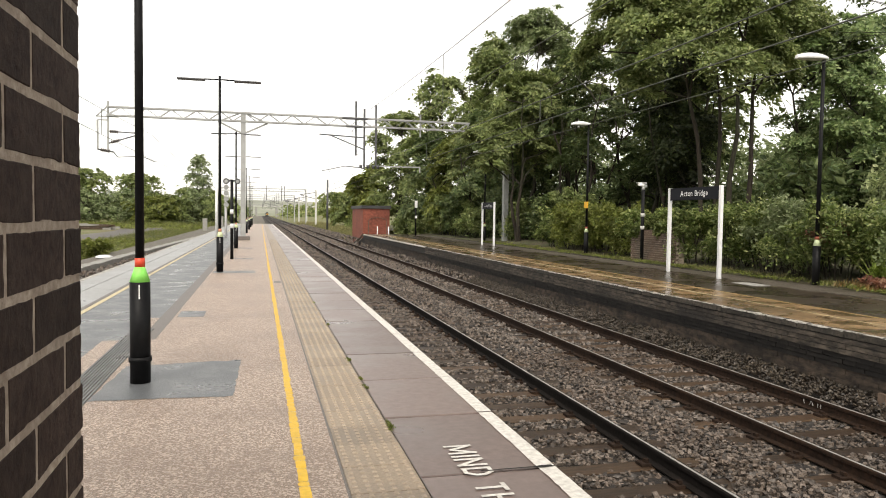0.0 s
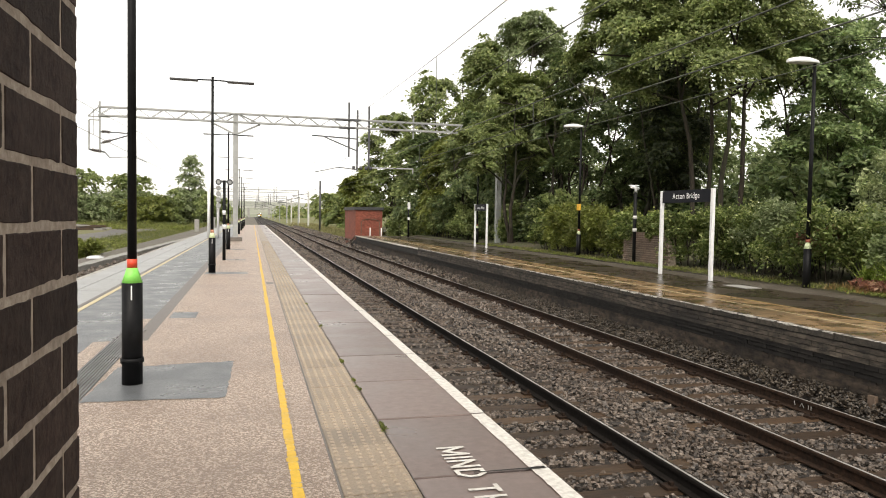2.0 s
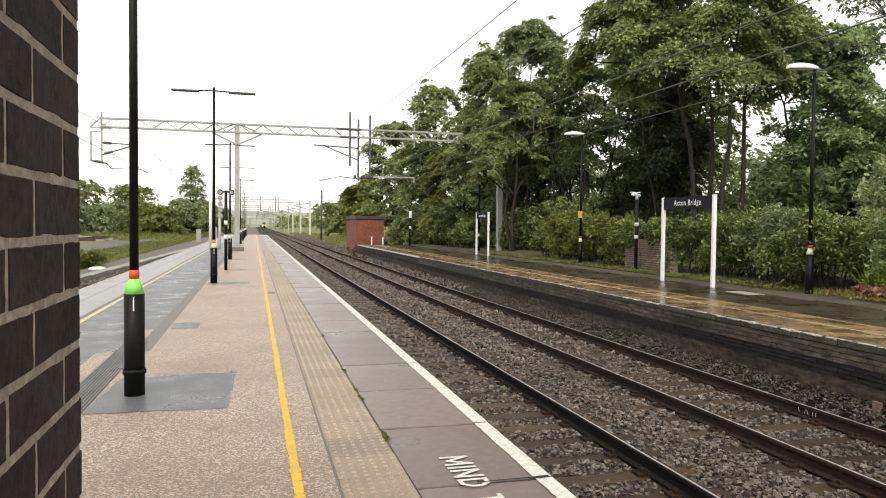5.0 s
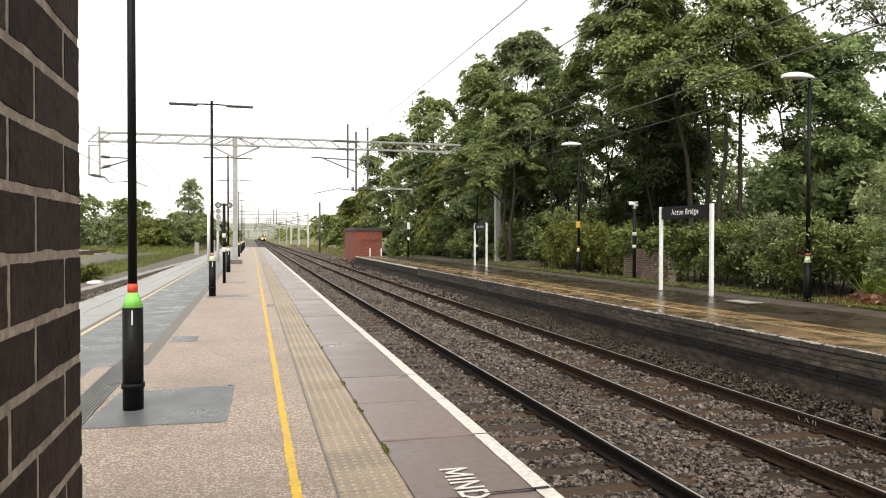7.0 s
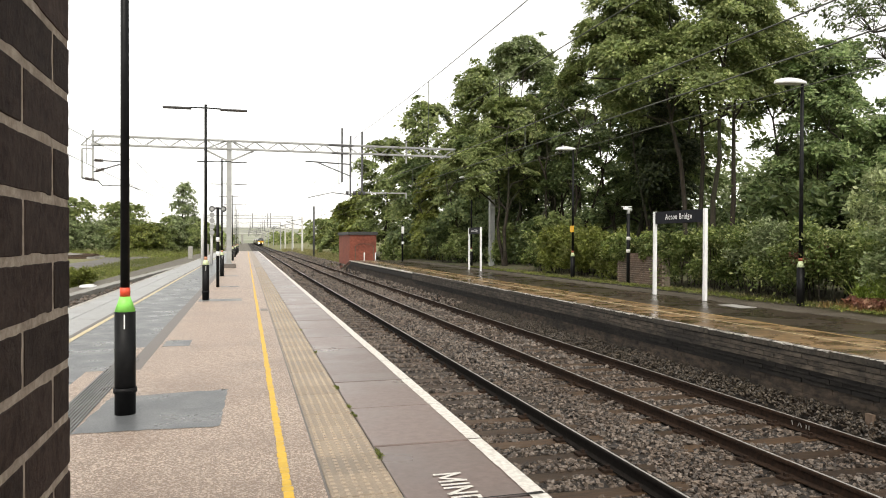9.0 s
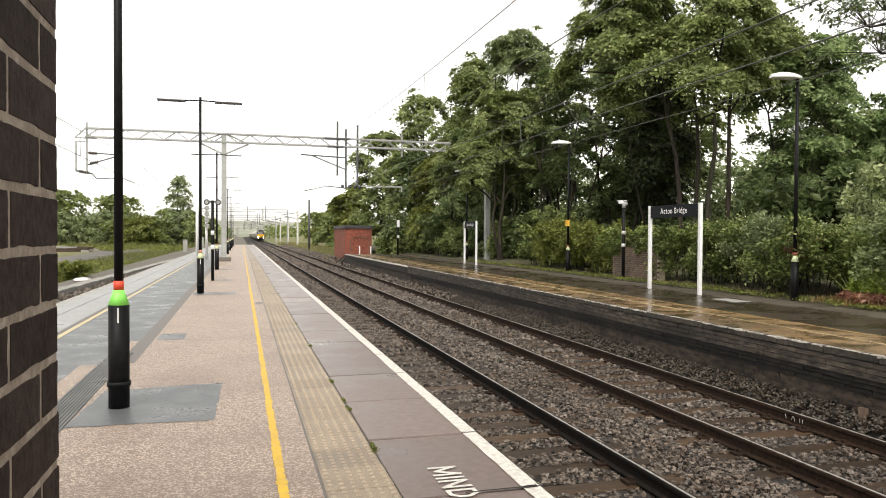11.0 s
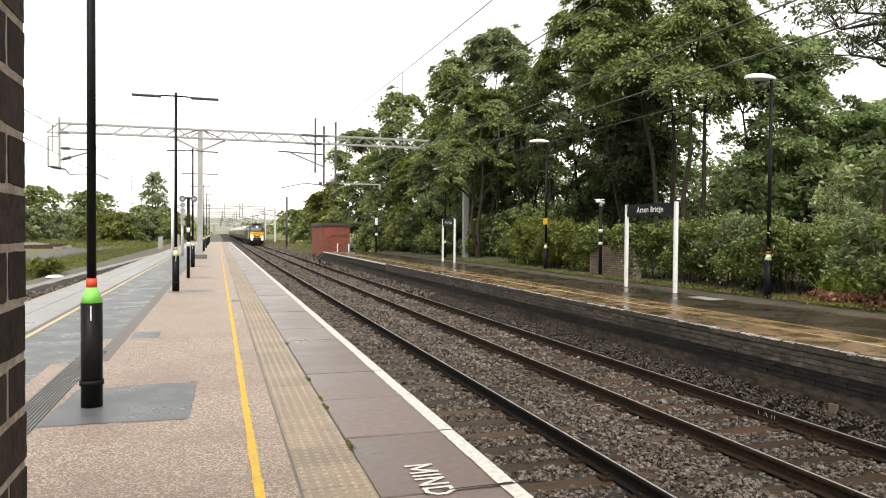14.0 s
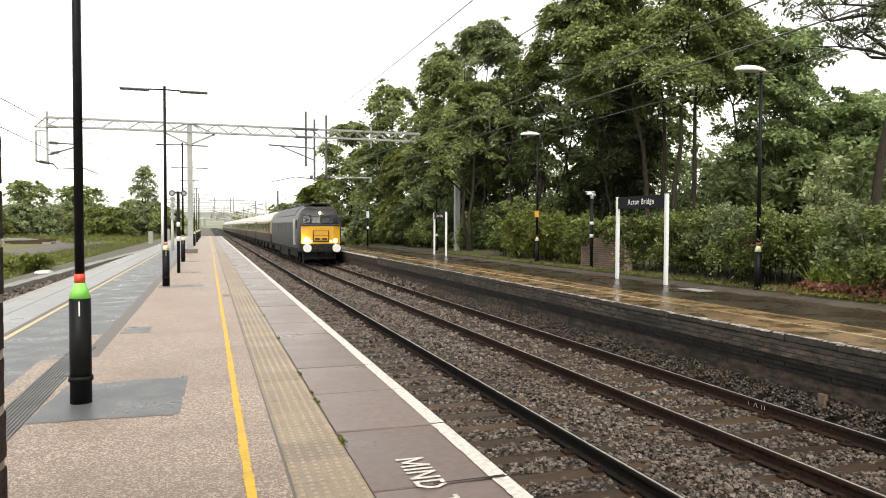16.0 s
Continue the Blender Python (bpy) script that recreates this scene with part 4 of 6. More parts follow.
def far_platform():
    root = thing("platform_far", (0, 0, 0), "wet slabbed platform with a dark brick front", "platform", kind="structure")
    z, e = FAR_Z, FAR_EDGE
    bm = B()
    box(bm, e + 0.16, 12.9, -10, 56, -1.3, z - 0.09)
    # ramp at the end
    vs = [bm.verts.new(p) for p in ((e + 0.16, 56, z - 0.09), (11, 56, z - 0.09), (11, 61.5, -1.2), (e + 0.16, 61.5, -1.2), (e + 0.16, 56, -1.3), (11, 56, -1.3))]
    bm.faces.new((vs[0], vs[1], vs[2], vs[3]))
    bm.faces.new((vs[0], vs[3], vs[4]))
    part("core", bm, M["far_brick"], root, "dark platform core")
    # front wall: grey band, dark stepped courses, damp recessed wall
    rng = random.Random(2)
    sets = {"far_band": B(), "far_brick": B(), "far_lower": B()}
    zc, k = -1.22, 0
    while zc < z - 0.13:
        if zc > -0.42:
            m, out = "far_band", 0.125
        # courses stepping back under the band use the near-black brick
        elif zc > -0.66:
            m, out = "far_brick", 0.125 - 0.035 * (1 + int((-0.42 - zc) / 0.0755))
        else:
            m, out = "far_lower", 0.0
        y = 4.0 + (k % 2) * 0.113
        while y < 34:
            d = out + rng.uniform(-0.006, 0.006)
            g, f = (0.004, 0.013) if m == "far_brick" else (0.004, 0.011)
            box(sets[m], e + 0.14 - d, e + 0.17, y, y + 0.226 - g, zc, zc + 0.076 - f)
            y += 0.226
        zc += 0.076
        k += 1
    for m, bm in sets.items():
        tagged(part("brick_courses", bm, M[m], root, "brick courses of the platform front"), kind="stuff")
    bm = B()
    box(bm, e + 0.145, e + 0.165, -10, 56, -1.3, -0.4)
    part("front_wall", bm, M["far_lower"], root)
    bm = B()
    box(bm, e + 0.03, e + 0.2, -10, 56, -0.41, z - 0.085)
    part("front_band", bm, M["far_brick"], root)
    bm = B()
    box(bm, e + 1.72, 11.55, -10, 56, z - 0.1, z - 0.006)
    part("tarmac", bm, M["far_tarmac"], root, "wet dark tarmac")
    bm = B()
    for x0, x1 in ((e + 0.97, e + 1.02),):
        box(bm, x0, x1, -10, 56, z - 0.02, z + 0.002)
    part("yellow_line", bm, M["pale_yellow"], root, "faded yellow line")
    bm = B()
    box(bm, e + 1.62, e + 1.665, -10, 56, z - 0.02, z + 0.001)
    part("lane_line", bm, M["dull_yellow"], root, "dull brownish-yellow line")
    bm = B()
    for k in range(40):
        box(bm, e + 1.03, e + 1.72, -4 + k * 1.5, -4 + k * 1.5 + 1.492, z - 0.1, z - 0.003)
    part("brown_paving", bm, M["far_slab"], root, "wet brown paving")
    bm = B()
    rag = random.Random(17)
    y = -10.0
    while y < 56:
        box(bm, 11.55 + rag.uniform(-0.12, 0.1), 12.6, y, y + 0.599, z - 0.1, z - 0.002)
        y += 0.6
    part("gravel_margin", bm, M["margin"], root, "damp gravelly margin")
    bm = B()
    box(bm, 12.42, 12.56, 17.6, 56, z - 0.05, z + 0.015)
    part("back_kerb", bm, M["far_coping"], root, "weathered concrete edging")
    bm = B()
    box(bm, 10.95, 11.4, 14.1, 14.95, z - 0.05, z + 0.003)
    part("cover", bm, M["concrete"], root, "pale concrete cover")
    bm = B()
    box(bm, e, e + 1.0, 34, 56, z - 0.075, z)
    sweep(bm, [(e, -0.01), (e + 0.5, -0.01), (e + 0.5, 0.0), (e, 0.0)], 34, 34.1)
    part("far_slabs", bm, M["far_slab"], root)
    bm = B()
    box(bm, e - 0.01, e + 0.09, 34, 56, z - 0.05, z + 0.004)
    vs = [bm.verts.new(p) for p in ((e - 0.01, 56, z + 0.004), (e + 0.14, 56, z + 0.004), (e + 0.14, 61.4, -1.1), (e - 0.01, 61.4, -1.1))]
    bm.faces.new(vs)
    part("edge_line", bm, M["white"], root, "white painted edge")
    return root


def far_platform_pieces(root):
    rng = random.Random(5)
    z, e = FAR_Z, FAR_EDGE
    bm = B()
    box(bm, 0.12, 0.99, 0, 0.894, -0.07, 0, 0.006)
    slab = finish(bm, "platform_slab", M["far_slab"])
    cops, paints = [], []
    for v in range(4):
        bm = B()
        box(bm, 0, 0.118, 0, 0.892, -0.085, 0.004)
        bmesh.ops.subdivide_edges(bm, edges=[q for q in bm.edges if abs(q.verts[0].co.y - q.verts[1].co.y) > 0.5], cuts=11)
        for q in bm.verts:
            if q.co.x < 0.05:
                top = q.co.z > -0.04
                q.co.x += abs(rng.gauss(0, 0.0025))
                q.co.z -= abs(rng.gauss(0, 0.0025)) if top else rng.uniform(-0.004, 0.004)
        cops.append(finish(bm, "coping_stone", M["far_coping"]))
        bm = B()
        n, start = 26, rng.uniform(0, 3)
        rows = []
        for k in range(n + 1):
            w = 0.024 + 0.010 * math.sin(start + k * 0.5) + rng.gauss(0, 0.004)
            s = 0.035 + rng.gauss(0, 0.003)
            rows.append((w, [bm.verts.new(p) for p in ((s + max(w, 0.004), k * 0.88 / n, 0.0075), (-0.002, k * 0.88 / n, 0.006), (-0.004, k * 0.88 / n, -0.002 - max(w, 0.0) * 0.35))]))
        for (w, p), (_, q) in zip(rows, rows[1:]):
            if w > 0.0145:
                bm.faces.new((p[0], p[1], q[1], q[0]))
                bm.faces.new((p[1], p[2], q[2], q[1]))
        paints.append(finish(bm, "edge_paint", M["worn_white"]))
    bm = B()
    ring = [bm.verts.new((0.045 + 0.05 * math.cos(k * 0.5236) * rng.uniform(0.6, 1.1), 0.09 * math.sin(k * 0.5236) * rng.uniform(0.6, 1.2), 0.010)) for k in range(12)]
    low = [bm.verts.new((max(-0.014, v.co.x * 1.02 - 0.01), v.co.y * 1.1, -0.022)) for v in ring]
    bm.faces.new(ring)
    for k in range(12):
        bm.faces.new((low[k], low[(k + 1) % 12], ring[(k + 1) % 12], ring[k]))
    flake = finish(bm, "paint_flake", M["worn_white"])
    for k in range(42):
        y = -3.6 + k * 0.9
        piece("platform_slab", slab, root, (e, y, z + rng.uniform(-0.004, 0.003)))
        piece("coping_stone", cops[rng.randrange(4)], root, (e + rng.uniform(-0.008, 0.008), y, z + rng.uniform(-0.004, 0.004)))
        piece("edge_paint", paints[rng.randrange(4)], root, (e + rng.uniform(-0.01, 0.015), y, z))
        if rng.random() < 0.35:
            piece("paint_flake", flake, root, (e + 0.004, y + rng.choice((0.0, 0.0, 0.45)), z))


# ---- track ----
def rail_outline(x):
    h = [(-0.070, 0), (-0.070, 0.012), (-0.012, 0.028), (-0.010, 0.11), (-0.035, 0.122), (-0.035, 0.150), (-0.028, 0.158), (0.028, 0.158), (0.035, 0.150), (0.035, 0.122), (0.010, 0.11), (0.012, 0.028), (0.070, 0.012), (0.070, 0)]
    return [(x + a, RAIL - 0.158 + b) for a, b in h]


def track(x, name, group, y1=900, web="web", shine=True):
    for s in (-0.752, 0.752):
        r = thing("rail", (x + s, 0, 0), "steel running rail with a worn bright head" if shine else "rust-brown steel running rail", "rail", group, kind="structure")
        bm = B()
        sweep(bm, rail_outline(0), -20, y1)
        part("rail_body", bm, M[web], r)
        if shine:
            bm = B()
            box(bm, -0.014, 0.014, -20, y1, RAIL - 0.004, RAIL + 0.002)
            part("rail_head", bm, M["railtop"], r, "polished rail head, its bright glint painted pale")


def sleepers(x, root_label, group, y0, n, far_to, gap):
    root = thing("sleepers", (x, 0, 0), root_label, "sleepers", group, kind="structure")
    rng = random.Random(int(x * 10))
    bm = B()
    box(bm, -1.3, 1.3, -0.125, 0.125, -0.12, 0, 0.012)
    me = finish(bm, "sleeper", M["sleeper"])
    bm = B()
    for s in (-0.752, 0.752):
        for o in (-0.12, 0.12):
            box(bm, s + o - 0.055, s + o + 0.055, -0.07, 0.07, 0, 0.03)
            box(bm, s + o * 0.8 - 0.02, s + o * 0.8 + 0.02, -0.025, 0.025, 0.02, 0.065)
    chair = finish(bm, "rail_chair", M["rust"])
    for k in range(n):
        y = y0 + k * gap
        p = piece("sleeper", me, root, (rng.uniform(-0.02, 0.02), y + rng.uniform(-0.02, 0.02), RAIL - 0.17), rng.uniform(-0.6, 0.6))
        piece("rail_chair", chair, root, (0, y, RAIL - 0.17))
    bm = B()
    y = y0 + n * gap
    while y < far_to:
        box(bm, -1.3, 1.3, y - 0.12, y + 0.12, RAIL - 0.25, RAIL - 0.17)
        y += gap
    y = y0 - gap
    while y > -18:
        box(bm, -1.3, 1.3, y - 0.12, y + 0.12, RAIL - 0.25, RAIL - 0.17)
        y -= gap
    tagged(part("far_sleepers", bm, M["sleeper"], root), kind="stuff")


def stones(name, x0, x1, y0, y1, density, size, seed, label, z=-1.112, material="stone", blocky=False):
    """Broken ballast stones, each an uneven lump of eight faces."""
    rng = np.random.default_rng(seed)
    n = int((x1 - x0) * (y1 - y0) * density)
    base = np.array([(1, 0, 0), (0, 1, 0), (-1, 0, 0), (0, -1, 0), (0, 0, 1), (0, 0, -1)], float)
    tri = np.array([(0, 1, 4), (1, 2, 4), (2, 3, 4), (3, 0, 4), (1, 0, 5), (2, 1, 5), (3, 2, 5), (0, 3, 5)])
    if blocky:
        base = np.array([(a, b, c) for c in (-1, 1) for b in (-1, 1) for a in (-1, 1)], float) * (0.8, 0.6, 0.5)
        tri = np.array([(0, 2, 3), (0, 3, 1), (4, 5, 7), (4, 7, 6), (0, 1, 5), (0, 5, 4), (2, 6, 7), (2, 7, 3), (0, 4, 6), (0, 6, 2), (1, 3, 7), (1, 7, 5)])
    m = len(base)
    v = base[None] * rng.uniform(0.7, 1.2, (n, m, 1)) + rng.normal(0, 0.17, (n, m, 3))
    a = rng.uniform(0, 6.28, n)
    t = rng.normal(0, 0.5, n)
    c, s = np.cos(a)[:, None], np.sin(a)[:, None]
    x, y, zz = v[..., 0], v[..., 1], v[..., 2] * 1.0
    ct, st = np.cos(t)[:, None], np.sin(t)[:, None]
    y, zz = ct * y - st * zz, st * y + ct * zz
    x, y = c * x - s * y, s * x + c * y
    k = size * rng.uniform(0.55, 1.35, (n, 1))
    px, py = rng.uniform(x0, x1, (n, 1)), rng.uniform(y0, y1, (n, 1))
    keep = np.ones(n, bool)
    for cx, first, gap in ((3.115, 5.865, 0.613), (6.35, 7.005, 0.648)):
        off = np.abs((py[:, 0] - first + gap / 2) % gap - gap / 2)
        keep &= ~((np.abs(px[:, 0] - cx) < 1.22) & (off < 0.115 + 0.03 * np.sin(px[:, 0] * 9)))
        keep &= ~(np.abs(np.abs(px[:, 0] - cx) - 0.752) < 0.1)
    pz = z + rng.uniform(-0.024, 0.04, (n, 1)) + 0.02 * np.sin(px * 3.1) * np.sin(py * 2.3)
    pz = pz + np.where((px > 4.5) & (px < 5.0), 0.03, 0.0) + np.clip(px - 7.25, 0, 1) * 0.42
    verts = np.stack([x * k + px, y * k + py, zz * k + pz], -1)[keep].reshape(-1, 3)
    n = int(keep.sum())
    faces = (tri[None] + np.arange(n)[:, None, None] * m).reshape(-1, 3)
    tagged(new(name, raw_mesh(name, verts, faces, M[material])), label, "ballast", kind="stuff")


# ---- platform furniture ----
def lamp_post(y, x, first=None, cone="green_band", band="red_band", label="black twin-arm lamp post with red and lime bands"):
    if first:
        return copy_thing(first, pose(x, y, 0))
    root = thing("platform_lamp", (x, y, 0), label, "lamp post", "platform lamps")
    bm = B()
    tube(bm, (0, 0, 0), (0, 0, 0.86), 0.083, 0.083, 20)
    part("base_sleeve", bm, M["black"], root, "black cylindrical base sleeve")
    bm = B()
    tube(bm, (0, 0, 0.185), (0, 0, 0.225), 0.094, 0.094, 20)
    for a in range(4):
        q = math.pi / 4 + a * math.pi / 2
        tube(bm, (0.08 * math.cos(q), 0.08 * math.sin(q), 0.2), (0.105 * math.cos(q), 0.105 * math.sin(q), 0.2), 0.014, 0.014, 6)
    part("collar", bm, M["black"], root)
    bm = B()
    tube(bm, (0, 0, 0.86), (0, 0, 0.985), 0.083, 0.042, 20)
    part("cone", bm, M[cone], root, "lime green cone")
    bm = B()
    tube(bm, (0, 0, 0.985), (0, 0, 1.06), 0.041, 0.041, 16)
    part("band", bm, M[band], root, "coloured band")
    bm = B()
    tube(bm, (0, 0, 1.05), (0, 0, 4.78), 0.037, 0.03, 16)
    part("pole", bm, M["black"], root)
    bm = B()
    box(bm, 0.002, 0.012, -0.088, -0.08, 0.72, 0.84)
    part("label_strip", bm, M["white_plain"], root, "small white strip")
    for s in (-1, 1):
        bm = B()
        tube(bm, (0, 0, 4.70), (s * 0.36, 0, 4.69), 0.017, 0.017, 8)
        part("arm", bm, M["black"], root)
        bm = B()
        box(bm, min(s * 0.34, s * 0.98), max(s * 0.34, s * 0.98), -0.11, 0.11, 4.655, 4.688, 0.014)
        part("lantern", bm, M["dark_steel"], root, "flat dark lantern")
    return root


def far_lamp(x, y, first=None):
    if first:
        return copy_thing(first, pose(x, y, FAR_Z))
    root = thing("street_lamp", (x, y, FAR_Z), "black lamp post with a white lantern and banded base", "lamp post", "far platform lamps")
    bm = B()
    tube(bm, (0, 0, 0), (0, 0, 0.93), 0.088, 0.088, 14)
    part("base_sleeve", bm, M["black"], root)
    bm = B()
    tube(bm, (0, 0, 0.93), (0, 0, 1.08), 0.09, 0.045, 14)
    part("cone", bm, M["leaf_cone"], root, "pale lime cone")
    bm = B()
    tube(bm, (0, 0, 1.08), (0, 0, 1.15), 0.054, 0.052, 14)
    part("band", bm, M["dull_red"], root, "red band")
    bm = B()
    tube(bm, (0, 0, 1.1), (0, 0, 5.28), 0.05, 0.038, 12)
    part("pole", bm, M["black"], root)
    bm = B()
    # lantern hood reaching over the platform
    n = 8
    rings = []
    for k in range(n + 1):
        u = k / n
        w = 0.13 * math.sin(math.pi * (0.12 + 0.80 * u)) + 0.02
        hgt = 0.13 * math.sin(math.pi * (0.15 + 0.7 * u)) + 0.02
        xx = 0.08 - 0.84 * u
        rings.append([bm.verts.new((xx, w * math.cos(a * math.pi / 6), 5.27 - 0.02 * u + hgt * math.sin(a * math.pi / 6))) for a in range(7)])
    for a, b in zip(rings, rings[1:]):
        for k in range(6):
            bm.faces.new((a[k], a[k + 1], b[k + 1], b[k])).smooth = True
        bm.faces.new((a[0], b[0], b[6], a[6]))
    bm.faces.new(rings[0])
    bm.faces.new(rings[-1][::-1])
    part("lantern", bm, M["white_plain"], root, "white moulded lantern hood")
    return root


def name_sign(x, y, span, label, top=2.33):
    """A running-in board on two white posts, facing the line."""
    root = thing("station_sign", (x, y, FAR_Z), label, "station sign", "station signs")
    for s in (-1, 1):
        bm = B()
        box(bm, -0.045, 0.045, s * span / 2 - 0.045, s * span / 2 + 0.045, 0, top - FAR_Z, 0.01)
        part("post", bm, M["white_plain"], root, "white square post")
    bm = B()
    box(bm, -0.03, 0.03, -span / 2 + 0.056, span / 2 - 0.056, top - FAR_Z - 0.35, top - FAR_Z - 0.01, 0.006)
    board = part("board", bm, M["sign_black"], root, "dark sign board")
    face = Matrix.Translation((-0.034, 0, top - FAR_Z - 0.245)) @ Matrix(((0, 0, -1, 0), (-1, 0, 0, 0), (0, 1, 0, 0), (0, 0, 0, 1)))
    word("Acton Bridge", board, M["white_plain"], 0.15 * span / 2.35, 0.94, -0.26 * span, face, 0.022)
    return root


def cctv_post(x, y):
    root = thing("camera_post", (x, y, FAR_Z), "black post with white bands carrying a white security camera", "camera post")
    bm = B()
    tube(bm, (0, 0, 0), (0, 0, 2.55), 0.06, 0.055, 12)
    part("pole", bm, M["black"], root)
    for zz in (1.14, 1.58):
        bm = B()
        tube(bm, (0, 0, zz), (0, 0, zz + 0.12), 0.072, 0.072, 12)
        part("band", bm, M["pale_concrete"], root, "white band")
    bm = B()
    tube(bm, (-0.2, -0.06, 2.70), (0.14, 0.06, 2.64), 0.06, 0.055, 12)
    box(bm, -0.24, 0.1, -0.065, 0.065, 2.73, 2.76, 0.008)
    part("camera_housing", bm, M["white_plain"], root, "white camera housing")
    bm = B()
    tube(bm, (0, 0, 2.5), (0, 0, 2.64), 0.062, 0.045, 12)
    part("bracket", bm, M["galv"], root)


def speaker_post(x, y):
    root = thing("speaker_post", (x, y, 0), "black and white banded post with two horn loudspeakers", "speaker post")
    bm = B()
    tube(bm, (0, 0, 0), (0, 0, 2.5), 0.05, 0.045, 12)
    part("pole", bm, M["black"], root)
    for zz in (0.98, 1.42):
        bm = B()
        tube(bm, (0, 0, zz), (0, 0, zz + 0.14), 0.055, 0.055, 12)
        part("band", bm, M["white_plain"], root, "white band")
    for s in (-1, 1):
        bm = B()
        tube(bm, (s * 0.06, 0, 2.46), (s * 0.1, -0.05, 2.45), 0.03, 0.03, 8)
        tube(bm, (s * 0.12, 0.06, 2.45), (s * 0.17, -0.12, 2.44), 0.05, 0.095, 14)
        part("horn_speaker", bm, M["dark_steel"], root, "dark horn loudspeaker")
    for s in (-1, 1):
        bm = B()
        tube(bm, (s * 0.17, -0.12, 2.44), (s * 0.172, -0.126, 2.44), 0.055, 0.05, 14)
        part("horn_mouth", bm, M["galv"], root, "pale horn mouth")
    bm = B()
    bar(bm, (-0.2, 0, 2.48), (0.2, 0, 2.48), 0.03)
    part("crossbar", bm, M["black"], root)


def small_post(name, x, y, z, h, r, m, label, cap=None):
    root = thing(name, (x, y, z), label, "post")
    bm = B()
    tube(bm, (0, 0, 0), (0, 0, h), r, r * 0.95, 10)
    part("pole", bm, M[m], root)
    if cap:
        bm = B()
        tube(bm, (0, 0, h), (0, 0, h + cap), r * 1.05, r * 0.6, 10)
        part("cap", bm, M["white_plain"], root)
    return root


# ---- overhead line ----
def truss(bm, x0, x1, z0, z1, depth=0.25, step=0.9, thick=0.065):
    for zz in (z0, z1):
        for d in (-depth / 2, depth / 2):
            bar(bm, (x0, d, zz), (x1, d, zz), thick)
    x, up = x0, True
    while x < x1 - 0.05:
        xe = min(x + step, x1)
        for d in (-depth / 2, depth / 2):
            bar(bm, (x, d, z0 if up else z1), (xe, d, z1 if up else z0), thick * 0.4)
        x, up = xe, not up


def gantry_main(y):
    root = thing("overhead_gantry", (0, y, 0), "galvanised lattice gantry carrying the overhead line", "gantry", "overhead gantries")
    zb, zt = 6.36, 6.80
    bm = B()
    truss(bm, -7.7, 11.6, zb, zt, 0.25, 0.62, 0.08)
    part("lattice_beam", bm, M["galv"], root)
    bm = B()
    box(bm, -1.11, -0.85, -0.12, 0.12, 0, 6.84, 0.01)
    part("mast", bm, M["galv"], root, "wide galvanised mast")
    bm = B()
    box(bm, -1.35, -0.62, -0.32, 0.32, 0, 0.22, 0.02)
    part("mast_base", bm, M["strip"], root, "dark concrete base")
    bm = B()
    box(bm, 13.75, 14.05, -0.15, 0.15, 0, 5.2, 0.01)
    part("mast", bm, M["galv"], root)
    bm = B()
    for s in (-1, 1):
        x = -0.98 + s * 0.12
        bar(bm, (x, 0, 5.75), (x + s * 1.15, 0, 6.3), 0.09)
        bar(bm, (x, 0, 6.8), (x + s * 1.15, 0, 6.3), 0.07)
    part("knee_brace", bm, M["galv"], root)
    # left end: drop frame and cantilever
    bm = B()
    bar(bm, (-8.2, 0, 6.3), (-7.7, 0, 6.8), 0.06)
    bar(bm, (-8.2, 0, 6.3), (-7.2, 0, 6.3), 0.06)
    bar(bm, (-8.15, 0, 6.12), (-8.15, 0, 4.6), 0.08)
    bar(bm, (-8.15, 0, 6.12), (-7.65, 0, 6.12), 0.06)
    bar(bm, (-7.65, 0, 7.1), (-7.65, 0, 4.5), 0.09)
    part("drop_frame", bm, M["galv"], root)
    bm = B()
    bar(bm, (-7.6, 0, 5.55), (-6.1, 0, 5.5), 0.06)
    bar(bm, (-7.6, 0, 4.95), (-6.3, 0, 5.4), 0.06)
    bar(bm, (-8.15, 0, 4.62), (-7.4, 0, 4.5), 0.08)
    bar(bm, (-7.2, 0, 4.25), (-6.0, 0, 4.32), 0.04)
    bar(bm, (-7.4, 0, 4.5), (-7.2, 0, 4.25), 0.05)
    bar(bm, (-6.0, 0, 4.32), (-5.4, 0, 4.05), 0.04)
    part("cantilever", bm, M["dark_steel"], root)
    for a, b in (((-7.55, 0, 5.55), (-7.15, 0, 5.53)), ((-7.5, 0, 5.0), (-7.1, 0, 5.12)), ((-8.0, 0, 4.6), (-7.55, 0, 4.53))):
        bm = B()
        for k in range(5):
            u, v = Vector(a).lerp(Vector(b), k / 5), Vector(a).lerp(Vector(b), (k + 0.6) / 5)
            tube(bm, u, v, 0.085, 0.085, 10)
        part("insulator", bm, M["umber"], root, "dark ribbed insulator")
    # drop posts over the two running lines
    for x, z0, z1 in ((5.06, 4.75, 7.75), (5.53, 4.0, 7.35), (6.18, 4.2, 7.6)):
        bm = B()
        bar(bm, (x, 0, z0), (x, 0, z1), 0.10)
        part("drop_post", bm, M["dark_steel"], root, "dark steel drop post")
    bm = B()
    bar(bm, (5.5, 0, 5.75), (3.05, 0, 5.85), 0.07)
    bar(bm, (5.5, 0, 5.1), (3.7, 0, 5.8), 0.06)
    bar(bm, (5.55, 0, 4.05), (4.5, 0, 4.15), 0.05)
    bar(bm, (4.5, 0, 4.15), (3.2, 0, 3.85), 0.04)
    for x in (5.35, 5.75, 6.05, 6.3):
        tube(bm, (x, 0, 4.05), (x, 0, 4.25), 0.09, 0.09, 8)
